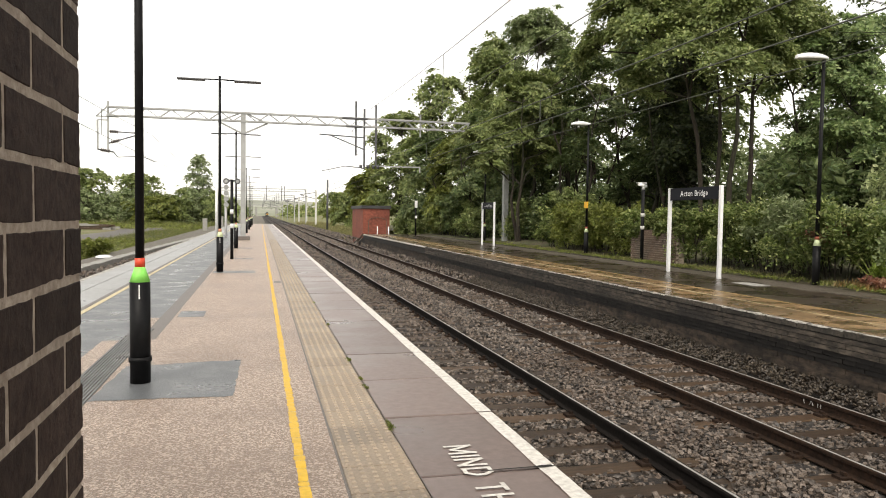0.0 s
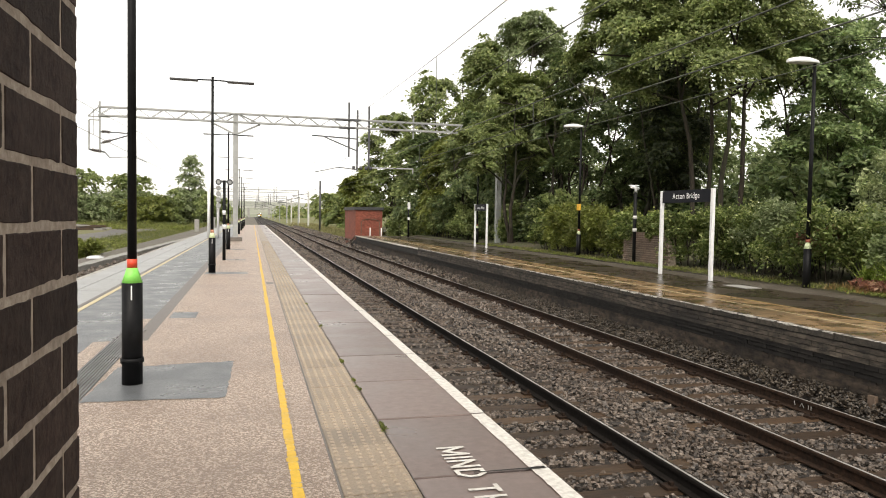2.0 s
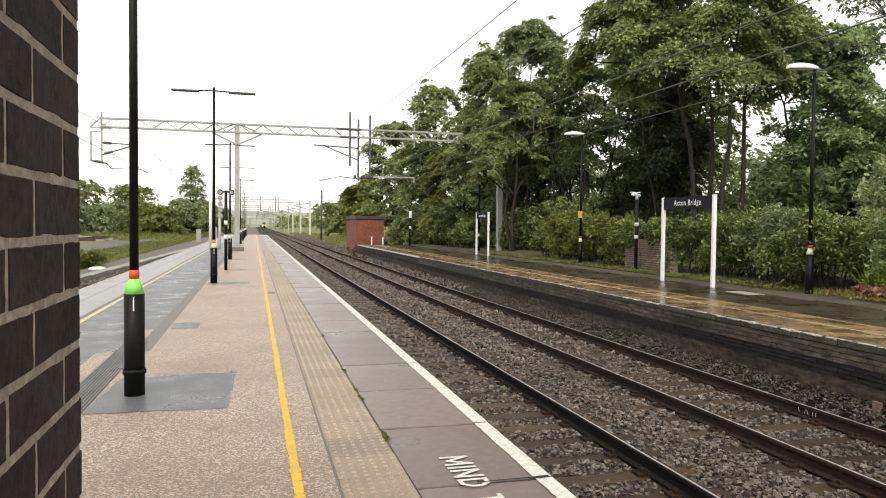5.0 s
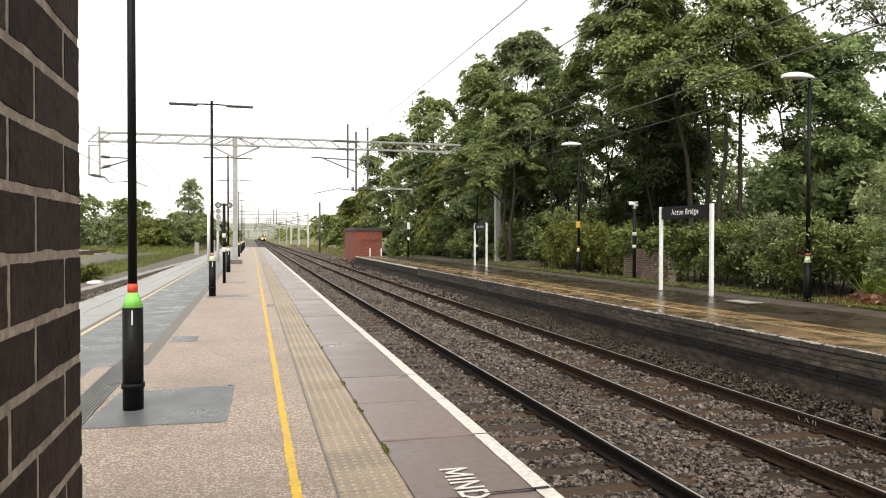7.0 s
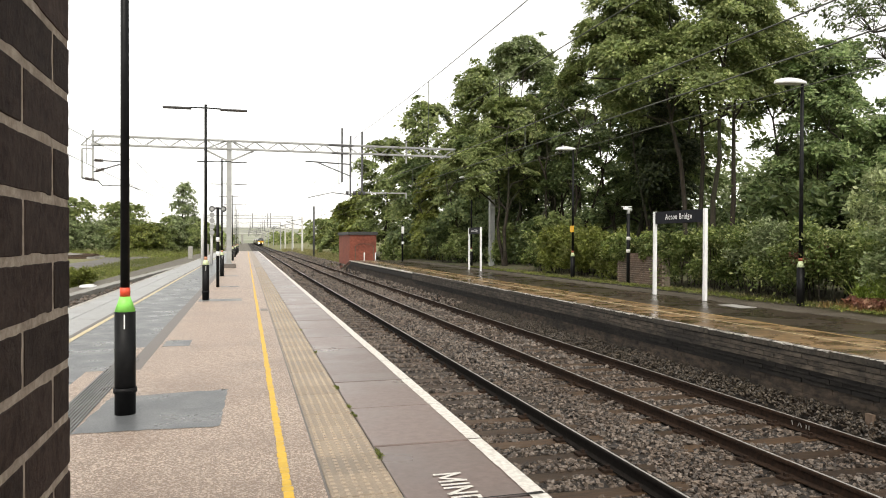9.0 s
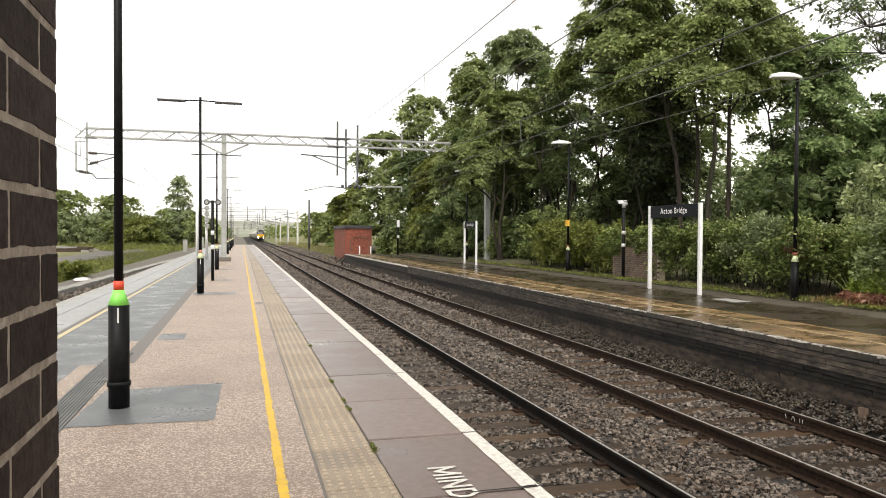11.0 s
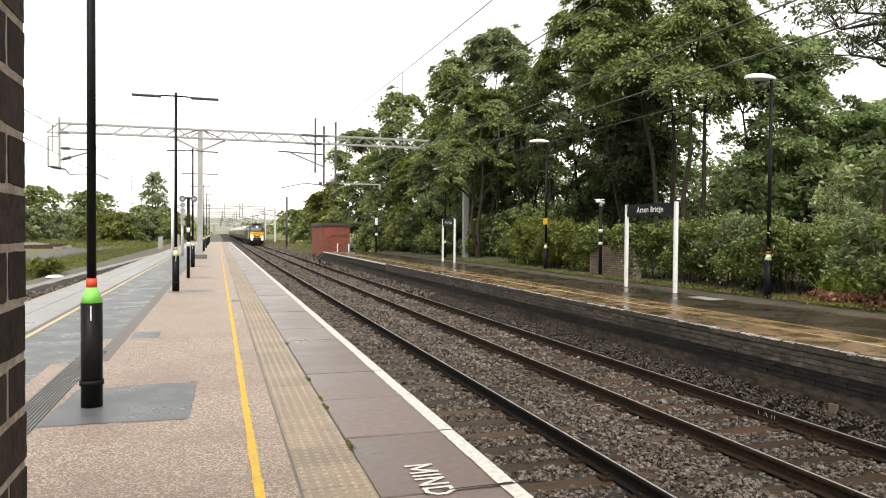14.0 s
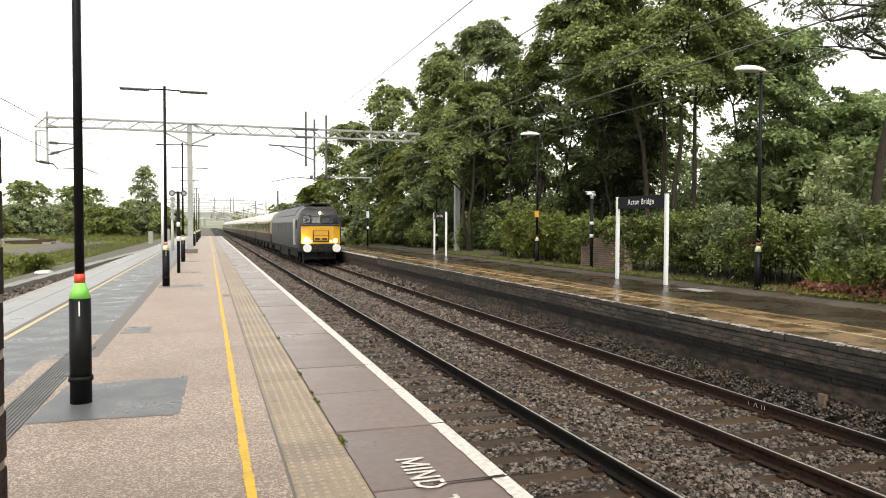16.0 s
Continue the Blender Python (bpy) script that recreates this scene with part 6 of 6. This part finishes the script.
    # trees beyond the yard; the pale leaf colour stands in for haze
    lr = random.Random(31)
    for k in range(17):
        x = -106 + k * 5.8
        y = 142 + lr.uniform(-8, 10)
        h = 6.5 + lr.uniform(-1.0, 1.2) - 0.6 * (k > 11)
        tree("tree", x, y, -0.9, h, 5.4, -0.8, 110, 7600, 0.43, M["leaf_lime" if k % 3 == 0 else "leaf_pale"], 220 + k, "bushy green tree beyond the yard", "trees beyond the yard", 1, 1.15)
    for k in range(10):
        tree("tree", -150 + k * 13, 205 + lr.uniform(-6, 8), -0.9, 12.2 + lr.uniform(-1.4, 1.6), 7.0, -0.3, 70, 3600, 1.0, M["leaf_mid"], 250 + k, "distant dark green tree", "distant trees", 1, 2.4)
    # thicket in the same haze-paled leaf colour
    cs = [(nr.uniform(-120, -8), nr.uniform(146, 162), nr.uniform(-0.5, 3.6)) for _ in range(260)]
    tagged(new("yard_thicket", leaf_mesh("yard_thicket", cs, [(2.2, 2.2, 1.5)] * 260, 30000, 0.38, M["leaf_pale"], 91)), "bushy thicket along the edge of the yard", "thicket", kind="stuff")
    cs = [(nr.uniform(-60, -7.6), nr.uniform(100, 138), -0.75) for _ in range(150)]
    tagged(new("yard_weeds", leaf_mesh("yard_weeds", cs, [(2.0, 1.6, 0.45)] * 150, 20000, 0.22, M["leaf_lime"], 92)), "low yellow-green weeds behind the yard", "weeds", kind="stuff")
    cs = [(nr.uniform(-22, -7.4), nr.uniform(36, 66), -0.95) for _ in range(130)]
    tagged(new("line_side_weeds", leaf_mesh("line_side_weeds", cs, [(0.9, 1.1, 0.25)] * 130, 20000, 0.12, M["leaf_lime"], 93)), "low yellow-green weeds before the yard", "weeds", kind="stuff")
    tree("tree", -11.8, 150, -0.9, 13.6, 2.3, 2.5, 110, 5200, 0.4, M["leaf_pale"], 270, "slender tall tree beyond the yard", "trees beyond the yard", 1, 1.1)
    for k, (x, y, h) in enumerate(((-9, 146, 6.3), (-14.5, 140, 6.6), (-7.5, 170, 5.6), (-10, 190, 6.5), (-14, 220, 7), (-12, 260, 7.5))):
        tree("tree", x, y, -0.9, h, 2.6, 0, 20, 5000, 0.45, M["leaf_mid"], 280 + k, "bushy green tree along the line", "trees along the line", 1, 1.2)
    cs, rs = [], []
    for _ in range(420):
        x = nr.uniform(-330, 330)
        if -9 < x < 14:
            continue
        cs.append((x, nr.uniform(300, 520), nr.uniform(0, 5.5)))
        rs.append((7, 6, 3.2))
    tagged(new("far_woods", leaf_mesh("far_woods", cs, rs, 20000, 2.4, M["leaf_mid"], 90)), "distant hazy woods along the horizon", "woods", kind="stuff")


# ---- train ----
def loco():
    """Diesel locomotive; its nose is at y = 0 and it runs towards -y; z = 0 is the rail."""
    root = thing("locomotive", (6.35, 600, RAIL), "dark grey diesel locomotive with yellow nose and white buffers", "locomotive")
    L, w = 19.3, 1.33
    side = [(-w, 1.0), (-w - 0.01, 2.0), (-w + 0.02, 2.62), (-w + 0.14, 3.02), (-w + 0.42, 3.42), (-0.45, 3.68), (0, 3.74), (0.45, 3.68), (w - 0.42, 3.42), (w - 0.14, 3.02), (w - 0.02, 2.62), (w + 0.01, 2.0), (w, 1.0)]
    bm = B()
    sweep(bm, side, 0.75, L - 0.3)
    part("body", bm, M["loco_grey"], root, "dark grey body")
    bm = B()
    sweep(bm, [(-w + 0.12, 3.06), (-w + 0.41, 3.45), (-0.45, 3.71), (0, 3.77), (0.45, 3.71), (w - 0.41, 3.45), (w - 0.12, 3.06)], 3.2, L - 2.4)
    for y in (5, 8.5, 12):
        box(bm, -0.5, 0.5, y, y + 1.8, 3.7, 3.86, 0.03)
    part("roof", bm, M["loco_roof"], root, "grimy roof with vents")
    # cab front, leaning back above the waist
    bm = B()
    prof = [(1.0, 0.12), (1.3, 0.05), (2.35, 0.0), (2.5, 0.06), (3.08, 0.34), (3.35, 0.62), (3.62, 1.2)]
    half = [1.26, 1.27, 1.27, 1.25, 1.14, 0.98, 0.55]
    rows = []
    for (z, y), hw in zip(prof, half):
        rows.append([bm.verts.new((x, yy, z)) for x, yy in ((-w * (hw / 1.27), 0.85 + y * 0.4), (-hw + 0.02, y + 0.14), (-hw * 0.6, y), (0, y - 0.03), (hw * 0.6, y), (hw - 0.02, y + 0.14), (w * (hw / 1.27), 0.85 + y * 0.4))])
    for a, b in zip(rows, rows[1:]):
        for k in range(6):
            bm.faces.new((a[k], a[k + 1], b[k + 1], b[k])).smooth = True
    part("cab", bm, M["loco_grey"], root, "dark grey cab front")
    bm = B()
    vs = [[bm.verts.new((x, y, z)) for x, y in ((-1.17, 0.10), (-0.74, -0.02), (0, -0.05), (0.74, -0.02), (1.17, 0.10))] for z in (1.30, 2.36)]
    for k in range(4):
        bm.faces.new((vs[0][k], vs[0][k + 1], vs[1][k + 1], vs[1][k]))
    part("warning_panel", bm, M["loco_yellow"], root, "bright yellow warning panel")
    bm = B()
    for x0, x1, z0, z1 in ((-0.48, -0.44, 1.42, 2.10), (0.44, 0.48, 1.42, 2.10), (-0.44, 0.44, 2.075, 2.10), (-0.44, 0.44, 1.42, 1.49), (-0.44, 0.44, 1.80, 1.82)):
        box(bm, x0, x1, -0.10, -0.03, z0, z1)
    hatch = part("nose_hatch", bm, M["underframe"], root, "dark-framed yellow nose hatch")
    bm = B()
    box(bm, -0.43, 0.43, -0.085, -0.04, 1.50, 2.08, 0.01)
    part("hatch_door", bm, M["loco_yellow"], hatch, "yellow hatch door")
    bm = B()
    for x0, x1 in ((-0.36, -0.06), (0.06, 0.36)):
        box(bm, x0, x1, -0.11, -0.08, 1.54, 1.64, 0.01)
    part("socket_box", bm, M["underframe"], hatch, "dark socket boxes")
    for x in (-0.32, 0.30, 0.46):
        bm = B()
        pts = [(x, -0.06, 1.22), (x, -0.22, 1.05), (x + 0.03, -0.24, 0.75), (x + 0.02, -0.1, 0.55)]
        for a, b in zip(pts, pts[1:]):
            tube(bm, a, b, 0.035, 0.035, 8)
        part("brake_hose", bm, M["underframe"], root, "dark hanging hose")
    bm = B()
    box(bm, -0.035, 0.035, -0.05, 0.25, 2.5, 3.08)
    box(bm, -1.16, 1.16, -0.06, 0.12, 2.40, 2.47, 0.01)
    part("window_pillar", bm, M["loco_grey"], root, "grey window pillar and sill")
    for x in (-0.75, 0.35):
        bm = B()
        bar(bm, (x, -0.06, 2.5), (x + 0.3, 0.05, 2.82), 0.025)
        part("wiper", bm, M["underframe"], root)
    for s in (-1, 1):
        bm = B()
        vs = [bm.verts.new(p) for p in ((s * 0.06, -0.03, 2.54), (s * 0.72, -0.01, 2.54), (s * 1.06, 0.10, 2.54), (s * 1.0, 0.31, 3.03), (s * 0.68, 0.22, 3.03), (s * 0.06, 0.20, 3.03))]
        for q in ((0, 1, 4, 5), (1, 2, 3, 4)):
            bm.faces.new([vs[a] for a in (q if s > 0 else q[::-1])])
        part("windscreen", bm, M["glass"], root, "dark windscreen")
        bm = B()
        tube(bm, (s * 0.87, -0.52, 1.06), (s * 0.87, -0.46, 1.06), 0.25, 0.25, 24)
        tube(bm, (s * 0.87, -0.46, 1.06), (s * 0.87, 0.1, 1.06), 0.11, 0.14, 14)
        part("buffer", bm, M["white_plain"], root, "white buffer")
        bm = B()
        tube(bm, (s * 0.86, -0.07, 1.48), (s * 0.86, 0.06, 1.48), 0.17 if s < 0 else 0.12, 0.18, 16)
        part("headlight", bm, M["headlight"] if s < 0 else M["lamp"], root, "lit headlight")
        bm = B()
        tube(bm, (s * 0.6, -0.05, 1.45), (s * 0.6, 0.06, 1.45), 0.09, 0.09, 14)
        part("marker_light", bm, M["marker"], root, "lit marker light")
        # doors, grilles and side windows
        bm = B()
        box(bm, min(s * 1.32, s * 1.365), max(s * 1.32, s * 1.365), 1.7, 1.76, 1.2, 2.8)
        box(bm, min(s * 1.32, s * 1.365), max(s * 1.32, s * 1.365), 2.3, 2.36, 1.2, 2.8)
        part("handrail", bm, M["white_plain"], root, "white handrail")
        bm = B()
        box(bm, min(s * 1.32, s * 1.35), max(s * 1.32, s * 1.35), 0.95, 1.6, 2.2, 2.75)
        part("side_window", bm, M["glass"], root)
        for y in (4.4, 7.2, 10.0, 12.8):
            bm = B()
            for q in range(5):
                box(bm, min(s * 1.33, s * 1.36), max(s * 1.33, s * 1.36), y, y + 1.6, 1.9 + q * 0.14, 1.98 + q * 0.14)
            part("grille", bm, M["loco_grey"], root)
    bm = B()
    tube(bm, (0, 0.28, 3.17), (0, 0.5, 3.17), 0.05, 0.05, 12)
    part("roof_light", bm, M["headlight"], root, "lit top headlight")
    bm = B()
    box(bm, -0.72, 0.72, 0.75, 2.2, 3.5, 3.76, 0.06)
    part("horn_grille", bm, M["underframe"], root)
    bm = B()
    box(bm, -1.28, 1.28, 0.1, L - 0.2, 0.82, 1.02)
    box(bm, -1.24, 1.24, -0.04, 0.3, 0.8, 1.3, 0.02)
    box(bm, -1.0, 1.0, 0.5, 0.8, 0.35, 0.85)
    box(bm, -1.2, 1.2, 7.2, 12.2, 0.3, 0.82, 0.05)
    bar(bm, (0, -0.3, 0.95), (0, 0.2, 0.95), 0.16)
    part("underframe", bm, M["underframe"], root, "dark grimy underframe and buffer beam")
    for yb in (1.6, 13.4):
        bm = B()
        for s in (-1, 1):
            box(bm, s * 1.1 - 0.09, s * 1.1 + 0.09, yb, yb + 4.3, 0.45, 0.78, 0.03)
        bog = part("bogie", bm, M["underframe"], root)
        for a in (0.45, 2.15, 3.85):
            for s in (-0.75, 0.75):
                bm = B()
                tube(bm, (s - 0.07, yb + a, 0.5), (s + 0.07, yb + a, 0.5), 0.5, 0.5, 20)
                part("wheel", bm, M["underframe"], bog)
    return root


def coach(first=None):
    if first:
        return copy_thing(first, pose(6.35, 640, RAIL))
    root = thing("coach", (6.35, 640, RAIL), "umber and cream passenger coach with wet pale roof", "coach", "coaches of the train")
    L, w = 19.9, 1.35
    bm = B()
    sweep(bm, [(-w, 0.95), (-w - 0.01, 1.7), (w + 0.01, 1.7), (w, 0.95)], 0.1, L - 0.1)
    part("lower_body", bm, M["umber"], root, "umber brown lower body")
    bm = B()
    sweep(bm, [(-w - 0.01, 1.705), (-w + 0.03, 2.75), (-w + 0.1, 2.9), (w - 0.1, 2.9), (w - 0.03, 2.75), (w + 0.01, 1.705)], 0.1, L - 0.1)
    part("upper_body", bm, M["cream"], root, "cream window band")
    bm = B()
    sweep(bm, [(-w + 0.09, 2.905), (-w + 0.3, 3.3), (-0.6, 3.6), (0, 3.68), (0.6, 3.6), (w - 0.3, 3.3), (w - 0.09, 2.905)], 0.1, L - 0.1)
    part("roof", bm, M["coach_roof"], root, "wet pale roof")
    for s in (-1, 1):
        for k in range(9):
            y = 1.9 + k * 1.85
            bm = B()
            box(bm, min(s * 1.3, s * 1.365), max(s * 1.3, s * 1.365), y, y + 1.25, 1.85, 2.6, 0.01)
            part("window", bm, M["glass"], root)
        for y in (0.5, L - 1.3):
            bm = B()
            box(bm, min(s * 1.3, s * 1.37), max(s * 1.3, s * 1.37), y, y + 0.75, 1.05, 2.75, 0.01)
            part("door", bm, M["umber"], root)
    bm = B()
    box(bm, -0.6, 0.6, -0.05, L + 0.05, 1.0, 3.1)
    part("gangway", bm, M["underframe"], root)
    bm = B()
    box(bm, -1.2, 1.2, 0.2, L - 0.2, 0.75, 0.94)
    box(bm, -1.15, 1.15, 6.5, 9.0, 0.35, 0.75)
    box(bm, -1.15, 1.15, 10.5, 13.0, 0.35, 0.75)
    part("underframe", bm, M["underframe"], root)
    for yb in (1.6, L - 4.4):
        bm = B()
        for s in (-1, 1):
            box(bm, s * 1.05 - 0.08, s * 1.05 + 0.08, yb, yb + 2.9, 0.4, 0.7)
        bog = part("bogie", bm, M["underframe"], root)
        for a in (0.3, 2.6):
            for s in (-0.75, 0.75):
                bm = B()
                tube(bm, (s - 0.07, yb + a, 0.46), (s + 0.07, yb + a, 0.46), 0.46, 0.46, 16)
                part("wheel", bm, M["underframe"], bog)
    return root


# ---- put the place together ----
M["pale_concrete"] = mat("pale_concrete", (0.50, 0.49, 0.46), (0.62, 0.61, 0.58), 6, 0.7, 0.3, (0.4, 0.39, 0.36), 0.8, 0.5)
# grass lightened far past its own tone to stand in for distance haze
M["meadow"] = mat("hazed_meadow", (0.27, 0.275, 0.22), (0.36, 0.36, 0.30), 0.05, 0.9, 0.0, (0.2, 0.23, 0.14), 0.012, 0.7)
M["orange_band"] = mat("faded_orange_band", (0.45, 0.20, 0.12), (0.55, 0.26, 0.16), 20, 0.5, 0.05, space="object")
M["dull_red"] = mat("dull_red_band", (0.28, 0.07, 0.04), (0.36, 0.10, 0.055), 20, 0.5, 0.05, space="object")
M["leaf_cone"] = mat("pale_lime_band", (0.58, 0.66, 0.38), (0.66, 0.73, 0.46), 20, 0.4, 0.05, space="object")
ground()
near = near_platform()
far = far_platform()
track(3.115, "near", "near line", web="web")
track(6.35, "far", "far line", web="rust")
red_hut()
garden_wall()
far_bridge()
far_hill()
side_area()

first_lamp = lamp_post(6.42, -1.07)
second_lamp = lamp_post(18.4, -1.05, None, "leaf_cone", "orange_band", "black twin-arm lamp post with pale lime cone")
for y in (30.6, 42.6, 54.6, 66.4, 78.2, 90.0):
    lamp_post(y, -1.05, second_lamp)
gantry_main(40.0)
g1 = gantry_far(160, -9, 9.6)
for y in (215, 270, 330, 390, 450):
    gantry_far(y, -9, 9.2, g1)
spans = [(-20, 40), (40, 100), (100, 160), (160, 215), (215, 270), (270, 330)]
wire_run("near_line_wires", 5.9, spans[:2], 7.38, 6.78, 5.29, "overhead wires on the gantry drop posts", (0.14, 0.43, 0.728))
wire_run("distant_line_wires", 3.1, spans[2:], 5.4, 4.6, 3.9, "overhead wires above the near line")
wire_run("far_line_wires", 6.35, spans, 4.6, 4.2, 3.72, "overhead wires above the far line")
wire_run("side_line_wires", -5.6, [(-20, 40), (40, 100), (100, 160)], 5.5, 4.9, 4.2, "overhead wires above the side line")
bm = B()
tube(bm, (9.4, -20, 4.19), (9.4, 100, 4.3), 0.009, 0.009, 5)
solid("earth_wire", bm, M["wire"], "thin wire running beside the far line", "wire")

fl = far_lamp(12.62, 14.1)
far_lamp(12.8, 26.8, fl)
far_lamp(12.8, 40.5, fl)
name_sign(11.3, 17.1, 2.35, "dark station name board on two white posts")
name_sign(11.5, 35.8, 2.0, "small dark station name board on white posts", 2.2)
cctv_post(12.75, 22.3)
speaker_post(-0.95, 23.4)
yb = thing("notice_plate", (12.74, 26.75, 1.85), "small yellow notice plate fixed to the lamp post", "notice")
bm = B()
box(bm, -0.02, 0.02, -0.15, 0.15, 0, 0.26, 0.004)
part("plate", bm, M["yellow_plain"], yb)
post = small_post("signal_post", 11.2, 52.5, FAR_Z, 2.75, 0.06, "black", "dark post with a white lamp box at the platform end")
for name, z0, z1, w in (("lamp_box", 2.1, 2.62, 0.1), ("plate", 1.3, 1.5, 0.08)):
    bm = B()
    box(bm, -w, w, -0.16, -0.05, z0, z1, 0.02)
    part(name, bm, M["white_plain"], post, "white enamel box")
small_post("white_post", -2.62, 45.0, 0, 3.3, 0.09, "white_plain", "white painted post on the island platform")
repeater = small_post("signal_post", -2.1, 45.2, 0, 3.25, 0.08, "white_plain", "white signal post with four round hooded lamps")
for z in (1.95, 2.3, 2.65, 3.0):
    bm = B()
    tube(bm, (0.03, -0.24, z), (0.03, -0.06, z), 0.15, 0.12, 14)
    part("lamp_hood", bm, M["galv"], repeater, "grey round lamp hood")
for x, y in ((10.7, 145.2), (11.3, 184.8), (10.2, 200.7), (10.6, 236.0)):
    mast = thing("concrete_mast", (x, y, -1.1), "pale concrete mast beside the line", "mast", "masts along the line")
    bm = B()
    bar(bm, (0, 0, 0), (0, 0, 7.3), 0.34)
    part("pole", bm, M["pale_concrete"], mast)
    bm = B()
    bar(bm, (0, 0, 6.9), (-3.2, 0, 6.4), 0.12)
    bar(bm, (0, 0, 5.6), (-3.0, 0, 6.3), 0.1)
    part("bracket", bm, M["dark_steel"], mast)
for x, y in ((9.6, 60.5), (10.3, 59.0)):
    small_post("marker_post", x, y, -1.1, 1.6, 0.05, "white_plain", "thin white marker post beside the hut")
small_post("line_mast", 9.0, 101, -1.1, 7.4, 0.14, "dark_steel", "dark overhead line mast beside the track")

mark = thing("chalk_mark", (7.066, 7.9, -0.985), "white chalk strokes on the rail web", "marking")
for k, (dy, a) in enumerate(((-0.16, 0), (-0.11, 0), (-0.03, 0.03), (0.04, -0.03), (0.13, 0.02))):
    bm = B()
    bar(bm, (-0.004, dy, -0.03), (-0.004, dy + a, 0.025), 0.007)
    part("stroke", bm, M["concrete"], mark)
stub = thing("timber_stub", (7.74, 7.43, -0.96), "pale weathered timber stub before the platform wall", "timber stub")
bm = B()
box(bm, -0.03, 0.03, -0.06, 0.06, -0.12, 0.19, 0.01)
part("post", bm, M["garden_brick"], stub)

# painted words on the edge slabs
words = thing("platform_lettering", (0, 0, 0), "white painted warning words on the platform edge", "lettering")
page = Matrix.Translation((1.03, 4.245, 0.0045)) @ pose(0, 0, 0, 0, 0, -90)
end = painted_word("MIND", words, M["white"], 0.17, 0.165, 0.0, page, 0.028, 0.027)
painted_word("THE GAP", words, M["white"], 0.17, 0.165, end + 0.085, page, 0.028, 0.027)

plants()
stones("near_ballast", 1.62, 7.28, 3.2, 12.5, 900, 0.0265, 1, "loose grey-brown ballast stones", blocky=True)
stones("cess_ballast", 7.2, 8.0, 4.0, 26.0, 800, 0.025, 7, "damp brown stones along the platform wall", material="stone_dark")
stones("rear_ballast", 1.62, 7.9, -12, 3.2, 80, 0.06, 8, "loose grey-brown ballast stones")
stones("middle_ballast", 1.62, 7.28, 12.5, 26.0, 300, 0.038, 2, "loose grey-brown ballast stones")
stones("far_ballast", 1.7, 8.0, 26.0, 50.0, 110, 0.055, 3, "loose grey-brown ballast stones")
stones("distant_ballast", 1.7, 8.6, 50.0, 150.0, 12, 0.1, 12, "loose grey-brown ballast stones")

stones("side_ballast", -6.0, -3.85, 12, 48, 50, 0.055, 4, "brown stones on the disused side bed", -0.61)
nr2 = np.random.default_rng(5)
cs = [(0.778 + nr2.normal(0, 0.008), y + nr2.normal(0, 0.03), 0.004) for y in (4.72, 4.8, 5.9, 6.2, 7.0, 7.1, 9.4, 11.8) for _ in range(3)]
tagged(new("moss", leaf_mesh("moss", cs, [(0.018, 0.04, 0.012)] * len(cs), 900, 0.014, M["leaf_lime"], 6)), "small green moss tufts in the paving joint", "moss", kind="stuff")

engine = loco()
coaches = [coach()]
for _ in range(10):
    coaches.append(coach(coaches[0]))

brick_wall()
platform_pieces(near)
far_platform_pieces(far)
sleepers(3.115, "dark timber sleepers of the near line", "near line", 5.865 - 5 * 0.613, 100, 180, 0.613)
sleepers(6.35, "dark timber sleepers of the far line", "far line", 7.005 - 6 * 0.648, 94, 180, 0.648)


def motions():
    """The train comes nearer at an even pace along the far line."""
    times = [0, 2, 4, 6, 8, 10, 12, 14, 16]
    place = lambda t: 43.2 + 42.0 * (16 - t)
    walk(engine, [(t, pose(6.35, place(t), RAIL)) for t in times])
    for k, c in enumerate(coaches):
        walk(c, [(t, pose(6.35, place(t) + 20.1 + 20.2 * k, RAIL)) for t in times])


motions()
